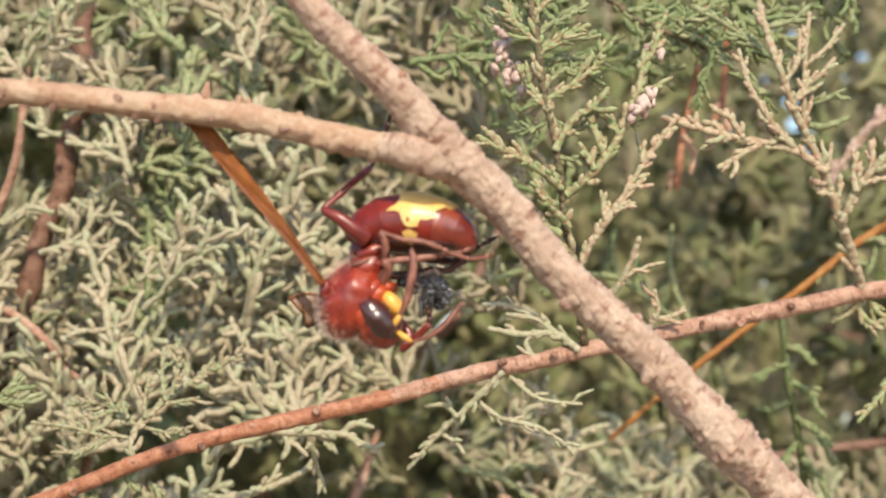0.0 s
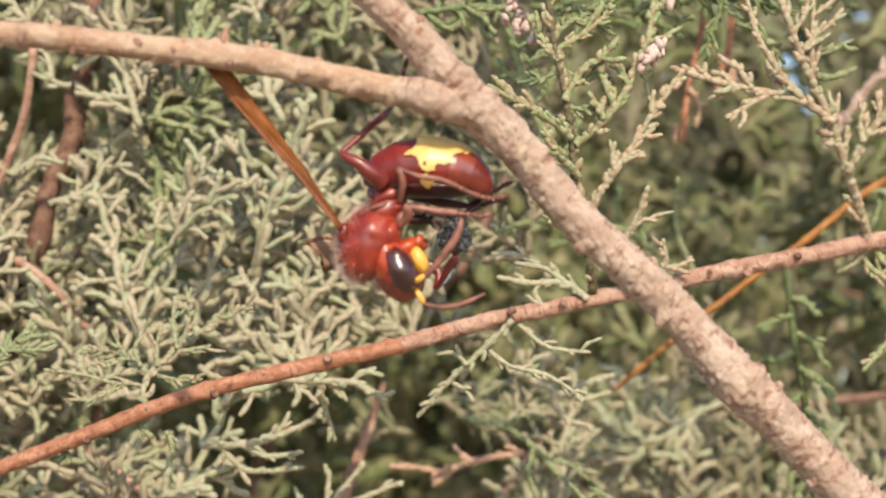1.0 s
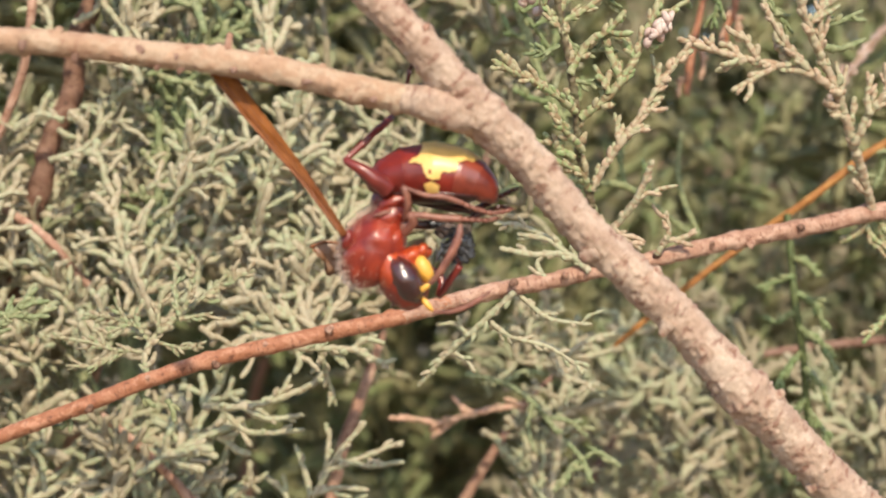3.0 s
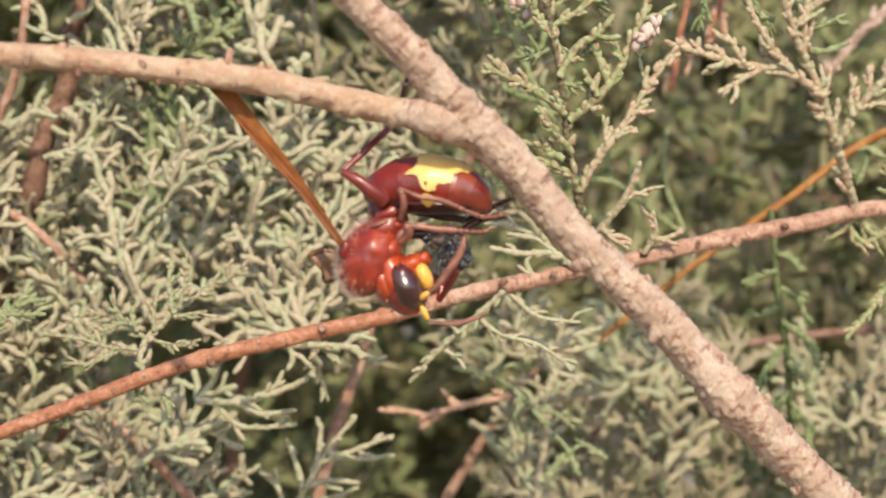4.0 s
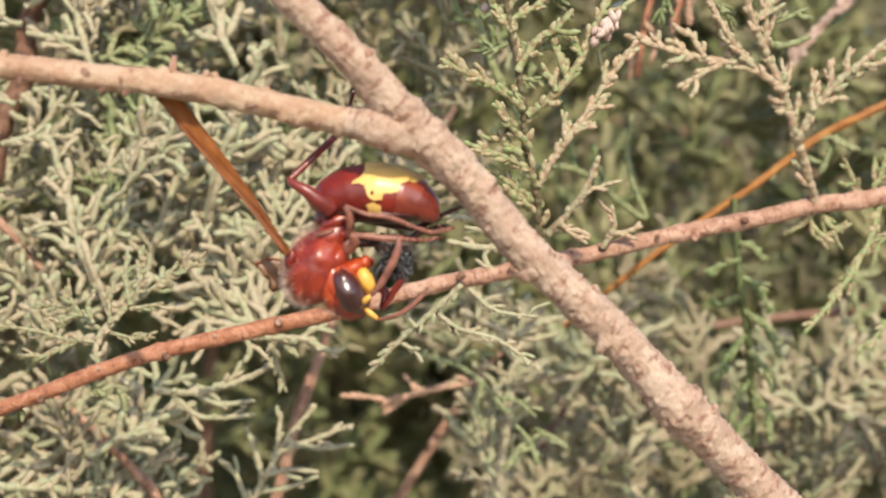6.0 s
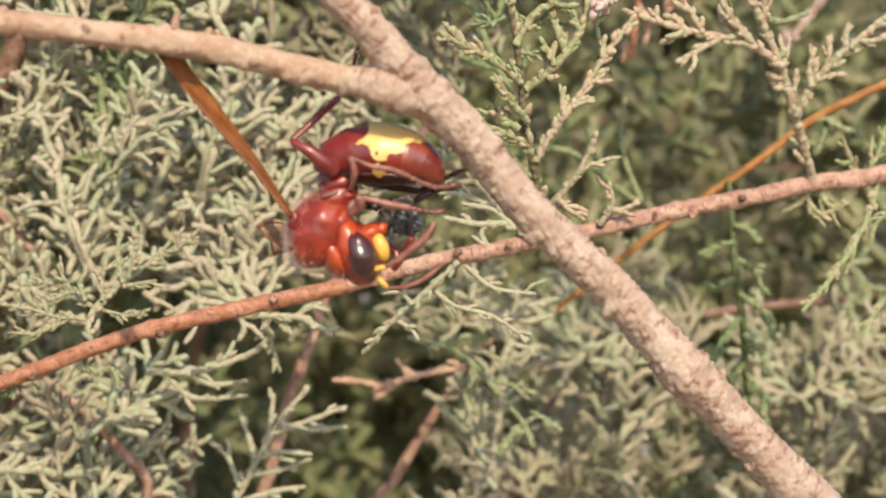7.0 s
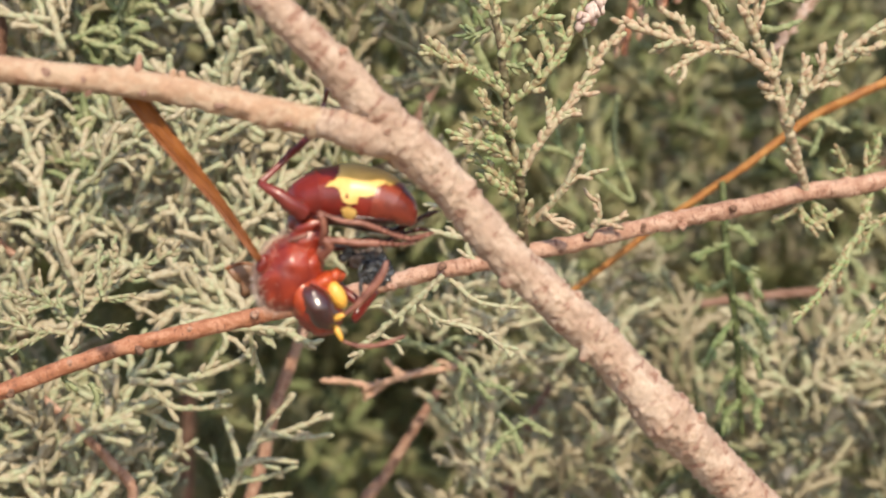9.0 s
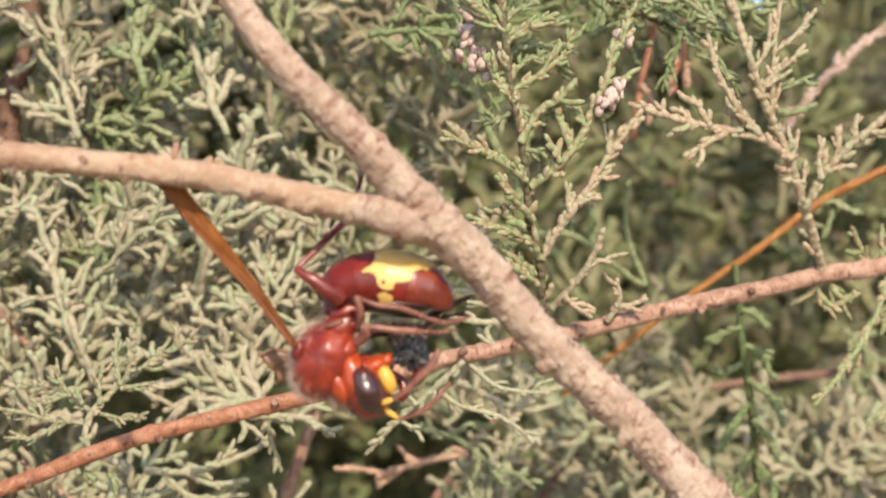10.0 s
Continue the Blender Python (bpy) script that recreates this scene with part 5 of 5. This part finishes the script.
def leg(parent, name, coxa, femur, tibia, tarsus, mat, origin=None, base=None, girth=1.0):
    """A leg of femur, tibia and a five-jointed tarsus with claws; each a list of places."""
    b = Build()
    thick = (0.85, 0.70, 0.46, 0.28) if name == "hind_leg" and mat is CHITIN_HIND else (0.30, 0.42, 0.40, 0.28)
    leg_segment(b, femur, [r * girth for r in thick])
    o = part(name, b, mat, parent, base=base, origin=origin)
    own = origin if origin is not None else base
    b = Build()
    leg_segment(b, tibia, [0.22 * girth, 0.28 * girth, 0.32 * girth, 0.30 * girth])
    part("tibia", b, mat, o, base=own)
    b = Build()
    pts, _, _ = smooth(tarsus, 0.2, 0.5)
    cut = [pts[round(k * (len(pts) - 1) / 5)] for k in range(6)]
    for k in range(5):
        leg_segment(b, [cut[k], (cut[k] + cut[k + 1]) / 2, cut[k + 1]], [0.15, 0.2, 0.24 if k < 4 else 0.14], 8)
    e = (cut[5] - cut[4]).normalized()
    for s in (-1, 1):
        leg_segment(b, [cut[5], cut[5] + e * 0.3 + Vector((0, 0.2 * s, 0)), cut[5] + e * 0.4 + Vector((0, 0.25 * s, -0.25))], [0.08, 0.06, 0.02], 6)
    part("tarsus", b, CHITIN_LEG if mat is CHITIN_LEG else CHITIN_DARK_SHADE, o, base=own)
    return o


def hornet():
    body = thing("hornet", HB, "red-brown hornet with yellow abdomen band hanging from the branch", "hornet")

    # abdomen: overlapping rings along a curved axis
    axis = [hp(626, 338), hp(652, 330), hp(695, 321), hp(740, 319), hp(785, 325), hp(818, 338), hp(836, 356), hp(842, 368)]
    pts, rad, run = smooth(axis, [0.35, 1.75, 2.45, 2.62, 2.36, 1.72, 0.95, 0.1], 0.06)
    total = run[-1]
    cuts = [0.0, 0.27, 0.46, 0.63, 0.79, 1.0]
    yellow = [(699, 301), (706, 294), (717, 287), (722, 276), (722, 258), (800, 255), (822, 292), (809, 298), (797, 296), (786, 300), (781, 305), (780, 314),
              (768, 318), (757, 317), (753, 322), (752, 329), (740, 330), (730, 327), (725, 316), (722, 304), (711, 300)]
    lower_spot = [(725, 337), (737, 333), (750, 339), (749, 355), (738, 358), (729, 350)]

    def ring_at(i, grow=0.0, sides=72):
        n = len(pts)
        d = (pts[min(i + 1, n - 1)] - pts[max(i - 1, 0)]).normalized()
        up = (Vector((0, 0, 1)) - d * d.z).normalized()
        out = []
        for j in range(sides):
            a = 2 * math.pi * j / sides
            flat = 0.88 if math.sin(a) < 0 else 1.0      # the belly is flatter than the back
            out.append(pts[i] + (Vector((0, -1, 0)) * math.cos(a) + up * math.sin(a) * flat) * (rad[i] + grow))
        return out

    abdomen = None
    for k in range(5):
        lo, hi = cuts[k] * total, min(cuts[k + 1] * total + 0.25, total)
        idx = [i for i in range(len(pts)) if lo <= run[i] <= hi]
        b = Build()
        rings = [ring_at(i, 0.15 * max(0.0, (run[i] - lo) / (hi - lo)) ** 3 if k < 4 else 0.0) for i in idx]
        if k < 4:
            rings.append([v * 0.9 + pts[idx[-1]] * 0.1 for v in rings[-1]])
        rings = [r[::-1] for r in rings]
        b.grid(rings, [[tuple(v) for v in r] for r in rings])
        ob = part("abdomen" if k == 0 else "tergite", b, CHITIN if k < 3 else CHITIN_TAIL, body if k == 0 else abdomen, base=HB)
        if k == 0:
            abdomen = ob
            ob.location = (0, 0, 0)
    # dark belly plates lapped over the rings from below, shade in their colour
    for k in range(4):
        lo, hi = (0.16 + 0.18 * k) * total, (0.36 + 0.18 * k) * total
        idx = [i for i in range(0, len(pts), 2) if lo <= run[i] <= hi]
        b = Build()
        arcs = []
        for i in idx:
            ring = ring_at(i, 0.20 - 0.04 * (run[i] - lo) / (hi - lo))
            arcs.append([ring[j % 72] for j in range(41, 65)] + [pts[i] + (ring[j % 72] - pts[i]) * 0.9 for j in range(64, 40, -1)])
        b.grid(arcs, [[tuple(v) for v in r] for r in arcs])
        part("belly_plate", b, CHITIN_DARK_SHADE, abdomen, "blackish belly plate with shade in its colour", base=HB)
    # the yellow band is a raised patch over the rings
    b = Build()
    sides = 200
    sel = {}
    step = 2
    rows = list(range(0, len(pts), step))
    rings = [ring_at(i, 0.19 if run[i] < 0.79 * total else 0.12, sides) for i in rows]
    for i in range(len(rows) - 1):
        for j in range(sides):
            q = (rings[i][j] + rings[i + 1][(j + 1) % sides]) / 2
            a, c = (q.x - HB[0]) / PX + 640, 440 - (q.z - HB[2]) / PX
            if (inside(yellow, a, c) or inside(lower_spot, a, c)) and math.hypot((a - 735) / 3.6, (c - 317) / 4.0) > 1:
                f = []
                for key in ((i, j), (i, (j + 1) % sides), (i + 1, (j + 1) % sides), (i + 1, j)):
                    if key not in sel:
                        sel[key] = len(b.verts)
                        b.verts.append(rings[key[0]][key[1]])
                        b.grain.append(tuple(rings[key[0]][key[1]]))
                    f.append(sel[key])
                b.faces.append(tuple(reversed(f)))
    part("yellow_band", b, YELLOW, abdomen, "bright yellow notched band", base=HB)

    # thorax
    def lumpy(seed, k=0.07):
        return lambda u, v: 1 + k * noise.noise(Vector((math.cos(u) * 2 + seed, math.sin(u) * 2, v * 2))) + 0.5 * k * noise.noise(Vector((math.cos(u) * 5 + seed, math.sin(u) * 5, v * 5)))

    def ell(name, c, depth, a, ra, rb, rc, mat, parent, label="", seed=1.0, base=HB, origin=None, rows=22, sides=30):
        """An ellipsoid plate: half-axes ra along the direction a degrees up from the right, rb across it, rc in depth."""
        b = Build()
        r = radians(a)
        e, f = Vector((math.cos(r), 0, math.sin(r))), Vector((-math.sin(r), 0, math.cos(r)))
        b.blob(hp(*c, depth), (e * ra * PX, f * rb * PX, Vector((0, -rc * PX, 0))), rows, sides, lumpy(seed))
        return part(name, b, mat, parent, label, base=base, origin=origin)

    thorax = ell("thorax", (637, 446), 0.2, 62, 70, 52, 58, CHITIN_RED, body, "glossy dark red rounded thorax", 2.0, rows=40, sides=52)
    ell("pronotum", (662, 489), 0.2, 120, 44, 22, 46, CHITIN_ORANGE, thorax, seed=3.0)
    ell("propodeum", (664, 392), 0.35, 35, 42, 30, 44, CHITIN_RED, thorax, seed=4.0)
    ell("petiole", (652, 360), 0.4, 75, 24, 20, 24, CHITIN, thorax, seed=5.0)
    ell("scutellum", (610, 426), 0.4, 65, 40, 20, 42, CHITIN_RED, thorax, seed=6.0)
    ell("tegula", (594, 430), -1.45, 75, 17, 10, 9, CHITIN, thorax, seed=7.0)
    ell("side_plate", (668, 440), -0.2, 65, 40, 20, 36, CHITIN_RED, thorax, seed=27.0)
    ell("leg_base", (691, 407), -1.0, 70, 14, 8, 10, CHITIN_LEG, thorax, seed=8.0)
    ell("leg_base", (686, 387), -1.1, 20, 10, 7, 9, CHITIN_ORANGE, thorax, seed=9.0)
    ell("leg_base", (672, 366), -0.9, 20, 27, 14, 18, CHITIN_RED, thorax, seed=10.0)
    ell("leg_base", (655, 386), -1.5, 18, 18, 5, 9, CHITIN_LEG, thorax, seed=29.0)
    # short pale hairs over thorax and nape
    rng = random.Random(6)
    b = Build()
    for k in range(2200):
        c, turn, ra, rb, rc = rng.choice((((637, 446), 62, 70, 52, 58),) * 3 + (((662, 489), 120, 44, 22, 46), ((664, 392), 35, 42, 30, 44)))
        n = Vector((rng.gauss(-0.8, 0.5), rng.gauss(0.05, 0.4), rng.gauss(0.05, 1.0))).normalized()
        along, across = Vector((math.cos(radians(turn)), 0, math.sin(radians(turn)))), Vector((-math.sin(radians(turn)), 0, math.cos(radians(turn))))
        q = hp(*c, 0.2) + (along * ra * n.dot(along) + across * rb * n.dot(across) + Vector((0, rc * n.y, 0))) * PX * 0.97
        t = (n + Vector((rng.gauss(0, 0.3), rng.gauss(0, 0.3), rng.gauss(0, 0.3)))).normalized()
        l = rng.uniform(0.4, 0.85)
        b.tube([q, q + t * l], [0.015, 0.006], 3, 1.5)
    part("hairs", b, HAIR, thorax, "short pale hairs", base=HB)

    # wings, folded lengthwise and held up against the branch
    def wing(name, root, spine, width, mat, parent):
        """A folded membrane: two leaves that meet along the leading edge, with veins on them."""
        pts, wid, _ = smooth(spine, width, 0.35)
        b = Build()
        for fold in (0, 1):
            rings = []
            for i, p in enumerate(pts):
                d = (pts[min(i + 1, len(pts) - 1)] - pts[max(i - 1, 0)]).normalized()
                across = d.cross(Vector((0, -1, 0))).normalized()
                ring = []
                for j in range(8):
                    f = j / 7
                    ring.append(p + across * wid[i] * f * (1 if fold else 0.9) + Vector((0, (0.10 + 0.55 * f * wid[i] / 2.2) * (1 if fold else -0.2) + 0.06 * math.sin(f * 9 + i * 0.4), 0)))
                rings.append(ring)
            thick = [r + [v + Vector((0, 0.035, 0)) for v in reversed(r)] for r in rings]
            b.grid(thick, [[tuple(v) for v in r] for r in thick])
        w = part(name, b, mat, parent, "amber folded wing", base=HB)
        for f, r in ((0.02, 0.13), (0.3, 0.06), (0.62, 0.05)):
            v = Build()
            line = []
            for i in range(0, len(pts), 3):
                d = (pts[min(i + 1, len(pts) - 1)] - pts[max(i - 1, 0)]).normalized()
                across = d.cross(Vector((0, -1, 0))).normalized()
                line.append(pts[i] + across * wid[i] * f + Vector((0, -0.05, 0)))
            v.tube(line, [r * 1.2, r, r * 0.7], 6, 0.5)
            part("vein", v, VEIN, w, base=HB)
        return w

    wing("wing", None, [hp(588, 425, -2.0), hp(560, 388, -2.3), hp(520, 335, -2.6), hp(470, 278, -3.0), hp(425, 225, -3.3), hp(386, 176, -3.6), hp(356, 138, -3.7), hp(346, 125, -3.7)],
         [0.42, 0.60, 0.85, 1.2, 1.4, 1.5, 1.5, 1.45], WING, body)
    wing("wing", None, [hp(526, 442, 1.0), hp(540, 432, 1.2), hp(566, 432, 1.4), hp(588, 438, 1.6), hp(606, 446, 1.6)], [1.2, 2.7, 3.0, 2.6, 1.6], SMOKY, body)

    # legs
    leg(body, "hind_leg", None, [hp(664, 346, -1.5), hp(640, 327, -2.3), hp(614, 309, -2.5), hp(591, 296, -2.3)],
        [hp(591, 296, -2.2), hp(612, 276, -1.6), hp(640, 247, -0.8), hp(668, 219, 0.4)],
        [hp(668, 219, 0.4), hp(682, 190, 1.6), hp(692, 160, 1.9), hp(698, 135, 1.6), hp(706, 118, 0.8)], CHITIN_HIND, base=HB)
    # far hind leg, near-black unlike its near twin: shade put into the colour
    leg(body, "hind_leg", None, [hp(672, 352, 1.6), hp(720, 362, 2.6), hp(770, 372, 2.8), hp(806, 378, 2.4)],
        [hp(806, 378, 2.4), hp(820, 372, 2.0), hp(834, 366, 1.6), hp(848, 358, 1.2)],
        [hp(848, 358, 1.2), hp(860, 352, 1.0), hp(872, 346, 0.7), hp(884, 342, 0.3)], CHITIN_DARK_SHADE, base=HB)
    middle = leg(body, "middle_leg", None, [hp(690, 372, -1.6), hp(698, 345, -2.8), hp(694, 325, -3.2), hp(690, 318, -3.2)],
        [hp(690, 318, -3.2), hp(725, 334, -3.5), hp(760, 340, -3.4), hp(790, 352, -3.0)],
        [hp(790, 352, -3.0), hp(815, 364, -2.5), hp(838, 370, -1.9), hp(858, 368, -1.2), hp(872, 364, -0.9)], CHITIN_LEG, origin=hp(690, 372, -1.6), base=HB, girth=0.75)
    # far middle leg, likewise darkened in colour for the shade behind the body
    leg(body, "middle_leg", None, [hp(688, 400, 1.2), hp(720, 404, 1.6), hp(750, 400, 1.8), hp(776, 392, 1.6)],
        [hp(776, 392, 1.6), hp(800, 396, 1.6), hp(815, 385, 1.5), hp(830, 380, 1.4)],
        [hp(830, 380, 1.4), hp(842, 376, 1.3), hp(855, 372, 1.2), hp(868, 374, 1.0)], CHITIN_DARK_SHADE, base=HB)

    # head, which turns on the neck while the hornet chews
    neck = hp(662, 472, 0.0)
    head = ell("head", (693, 485), 0.0, 113, 56, 42, 50, CHITIN_RED, body, "dark red head with yellow face", 11.0, origin=neck, rows=28, sides=36)
    ell("gena", (679, 475), -0.3, 110, 55, 29, 43, CHITIN_ORANGE, head, seed=12.0, base=neck)
    ell("eye", (698, 486), -1.1, 117, 45, 28, 38, EYE, head, "large dark glossy compound eye", 13.0, neck, rows=28, sides=32)
    ell("eye", (712, 486), 1.9, 112, 36, 19, 20, EYE, head, "large dark glossy compound eye", 14.0, neck)
    ell("face_plate", (730, 470), -1.05, 114, 25, 14, 15, FACE_YELLOW, head, "bright yellow face plate", 15.0, neck)
    ell("forehead_spot", (708, 512), -1.15, 150, 13, 8, 13, FACE_YELLOW, head, "yellow spot between the antennae", 16.0, neck)
    ell("cheek", (708, 448), -0.4, 30, 25, 16, 28, CHITIN_ORANGE, head, seed=28.0, base=neck)
    ell("mandible", (728, 439), -0.8, 60, 13, 10, 13, CHITIN_ORANGE, head, "orange-red mandible", 17.0, neck)
    ell("mandible", (733, 442), 0.6, 30, 13, 10, 12, CHITIN_ORANGE, head, seed=18.0, base=neck)
    for da, db in ((0, 0), (5, 3), (-2, 7)):
        ell("simple_eye", (676 + da, 524 + db), -0.8, 0, 2.6, 2.6, 2.6, EYE, head, "", 19.0, neck, rows=8, sides=10)

    def antenna(scape, whip, label, girth=1.0):
        root = scape[0]
        b = Build()
        leg_segment(b, [scape[0], (scape[0] + scape[1]) / 2, scape[1], (scape[1] + scape[2]) / 2, scape[2]], [0.08, 0.22, 0.27, 0.25, 0.14])
        o = part("antenna", b, FACE_YELLOW, head, label, base=neck, origin=root)
        b = Build()
        b.tube(whip, [r * girth for r in (0.16, 0.3, 0.34, 0.32, 0.14)], 10, 0.2, lambda s, a: 1 + 0.10 * abs(math.sin(s * 3.4)))
        part("antenna_whip", b, CHITIN_LEG, o, "dull reddish jointed whip", base=root)
        return o

    up = antenna([hp(716, 510, -1.6), hp(727, 503, -2.0), hp(738, 494, -2.3)],
                 [hp(738, 494, -2.3), hp(756, 470, -2.6), hp(772, 440, -2.8), hp(782, 412, -2.9), hp(784, 390, -2.8)], "yellow-based antenna raised past the face")
    down = antenna([hp(722, 514, -1.0), hp(731, 528, -1.2), hp(742, 543, -1.3)],
                   [hp(742, 543, -1.3), hp(770, 545, -1.4), hp(798, 538, -1.5), hp(820, 527, -1.5), hp(842, 512, -1.4)], "yellow-based antenna held low", 0.66)

    # forelegs, which turn the prey
    fore_a = leg(body, "foreleg", None, [hp(690, 420, -1.2), hp(708, 402, -2.2), hp(704, 391, -2.6), hp(700, 388, -2.6)],
                 [hp(700, 388, -2.6), hp(728, 393, -2.6), hp(758, 398, -2.5), hp(790, 401, -2.3)],
                 [hp(790, 401, -2.3), hp(812, 404, -2.0), hp(832, 405, -1.7), hp(850, 402, -1.4)], CHITIN_LEG, origin=hp(690, 420, -1.2), base=HB)
    fore_b = leg(body, "foreleg", None, [hp(700, 440, 1.4), hp(735, 470, 2.2), hp(760, 490, 2.0), hp(756, 518, 1.4)],
                 [hp(756, 518, 1.4), hp(768, 500, 1.0), hp(780, 478, 0.6), hp(790, 462, 0.2)],
                 [hp(790, 462, 0.2), hp(786, 450, 0.1), hp(780, 440, 0.0), hp(772, 432, 0.0)], CHITIN_HIND, origin=hp(700, 440, 1.4), base=HB)
    return head, neck, up, down, fore_a, fore_b, middle


def prey():
    """A chewed black insect held in the forelegs."""
    c = hp(772, 424, 0.0)
    ob = thing("prey_insect", c, "chewed glossy black insect held in the hornet's forelegs", "insect")
    rng = random.Random(12)
    for name, mat, q, size, seed in (("carcass", PREY_BLACK, (782, 424), (0.75, 0.8, 1.0), 1), ("carcass_flesh", PREY_FLESH, (758, 410), (0.75, 0.7, 0.6), 2),
                                     ("carcass_flesh", PREY_FLESH, (786, 406), (0.6, 0.6, 0.5), 5), ("wing_case", PREY_BLACK, (792, 440), (0.7, 0.4, 0.85), 3),
                                     ("wing_case", PREY_BLACK, (766, 440), (0.6, 0.6, 0.6), 4), ("carcass", PREY_BLACK, (742, 398), (0.6, 0.5, 0.4), 6), ("wing_case", PREY_BLACK, (784, 456), (0.5, 0.4, 0.45), 7)):
        b = Build()
        b.blob(hp(*q, 0.12 * (seed % 4)), ((size[0], 0, 0.2), (0, size[1], 0), (-0.2, 0, size[2])), 30, 38,
               lambda u, v: 1 + 0.55 * noise.noise(Vector((math.cos(u) * 1.6 + seed, math.sin(u) * 1.6, v * 1.8))) + 0.3 * noise.noise(Vector((math.cos(u) * 4, math.sin(u) * 4 + seed, v * 4))))
        part(name, b, mat, ob, base=c)
    for k in range(7):
        b = Build()
        q = c + Vector((rng.uniform(-1.1, 1.1), rng.uniform(-0.9, 0.2), rng.uniform(-1.1, 1.1)))
        d = Vector((rng.uniform(-1, 1), rng.uniform(-0.6, 0.2), rng.uniform(-1, 1))).normalized()
        b.tube([q, q + d * 0.7, q + d * 1.2 + Vector((0, 0, -0.4))], [0.16, 0.14, 0.05], 7, 0.25)
        part("prey_leg", b, PREY_BLACK, ob, base=c)
    return ob, c


HEAD, NECK, ANT_UP, ANT_DOWN, FORE_A, FORE_B, MIDDLE = hornet()
PREY, PREY_AT = prey()


def hornet_motions():
    """Seconds; the head's shift to the right and down and its roll; roll of the antennae and forelegs, in degrees; the prey's shift and roll."""
    acts = [
        (0.0, -20, 2, 14, 0, 6, 14, -18, -6, 4, 20), (0.5, -5, 8, 4, -16, 2, 4, -8, 2, 4, 8), (1.0, -7, 8, 0, -10, -8, 0, -2, 4, 0, 0),
        (1.5, 1, 18, -2, -20, 26, 2, -4, 2, 10, -8), (2.0, 5, 16, 0, -8, 8, 6, -6, 8, 8, -20), (2.2, -10, 9, 4, -4, 2, 4, -4, 2, 4, -12),
        (3.3, -5, 16, 2, -6, 0, 2, -4, 4, 8, 0), (3.5, -8, 18, 2, -4, 0, 0, -6, 6, 10, 6), (4.0, 2, 7, 0, -8, -10, 2, 0, 4, 4, 10),
        (4.5, 0, 0, 0, 0, 0, 0, 0, 0, 0, 0), (5.0, 1, 8, 0, -6, -14, 4, -2, 0, 6, -10), (5.5, -12, 4, 6, 6, 26, 8, -8, -6, 8, -20),
        (5.7, -10, 2, 5, 2, 20, 6, -6, -4, 6, -16), (6.8, 8, 0, -4, -14, 8, -2, 2, 2, -4, 10), (7.0, 12, -1, -5, -18, 12, -4, 2, 2, -6, 16),
        (7.5, -2, 6, 0, -18, 14, 2, 2, 6, 2, 24), (8.0, -8, 7, 2, 2, 2, 4, -4, -2, 6, 4), (8.5, -6, 11, 2, -14, -10, 2, -4, 0, 6, 8),
        (9.0, -12, 16, 4, -18, -16, 4, -4, -2, 8, 18), (9.5, -17, 8, 6, -6, 16, 8, -8, -4, 4, 8), (10.0, 10, 6, -2, -16, 20, 2, 2, 4, 2, -4)]
    k = PX / 1000

    def rows(place, pick):
        out = []
        for row in acts:
            dx, dz, roll = pick(row)
            out.append((row[0], pose(place.x + dx * k, place.y, place.z - dz * k, 0, -roll, 0)))
        return out

    walk(HEAD, rows(HEAD.location.copy(), lambda r: (r[1], r[2], r[3])))
    walk(ANT_UP, rows(ANT_UP.location.copy(), lambda r: (0, 0, r[4])))
    walk(ANT_DOWN, rows(ANT_DOWN.location.copy(), lambda r: (0, 0, r[5])))
    walk(FORE_A, rows(FORE_A.location.copy(), lambda r: (0, 0, r[6])))
    walk(FORE_B, rows(FORE_B.location.copy(), lambda r: (r[1] * 0.5, r[2] * 0.5, r[7])))
    # the middle leg sinks along the belly and comes up again
    sunk = {0.0: 0.8, 0.5: 0.4, 1.0: 0.3, 1.5: 0.7, 2.0: 1.0, 2.2: 1.0, 3.3: 1.0, 3.5: 1.0, 4.0: 0.3, 4.5: 0.0, 5.0: 0.1, 5.5: 1.0, 5.7: 1.0, 6.8: 0.2, 7.0: 0.2, 7.5: 0.2,
            8.0: 0.7, 8.5: 1.0, 9.0: 1.0, 9.5: 1.0, 10.0: 0.9}
    walk(MIDDLE, rows(MIDDLE.location.copy(), lambda r: (2 * sunk[r[0]], 24 * sunk[r[0]], 3 * sunk[r[0]])))
    walk(PREY, rows(PREY.location.copy(), lambda r: (r[8], r[9], r[10])))


def motions():
    hornet_motions()


motions()
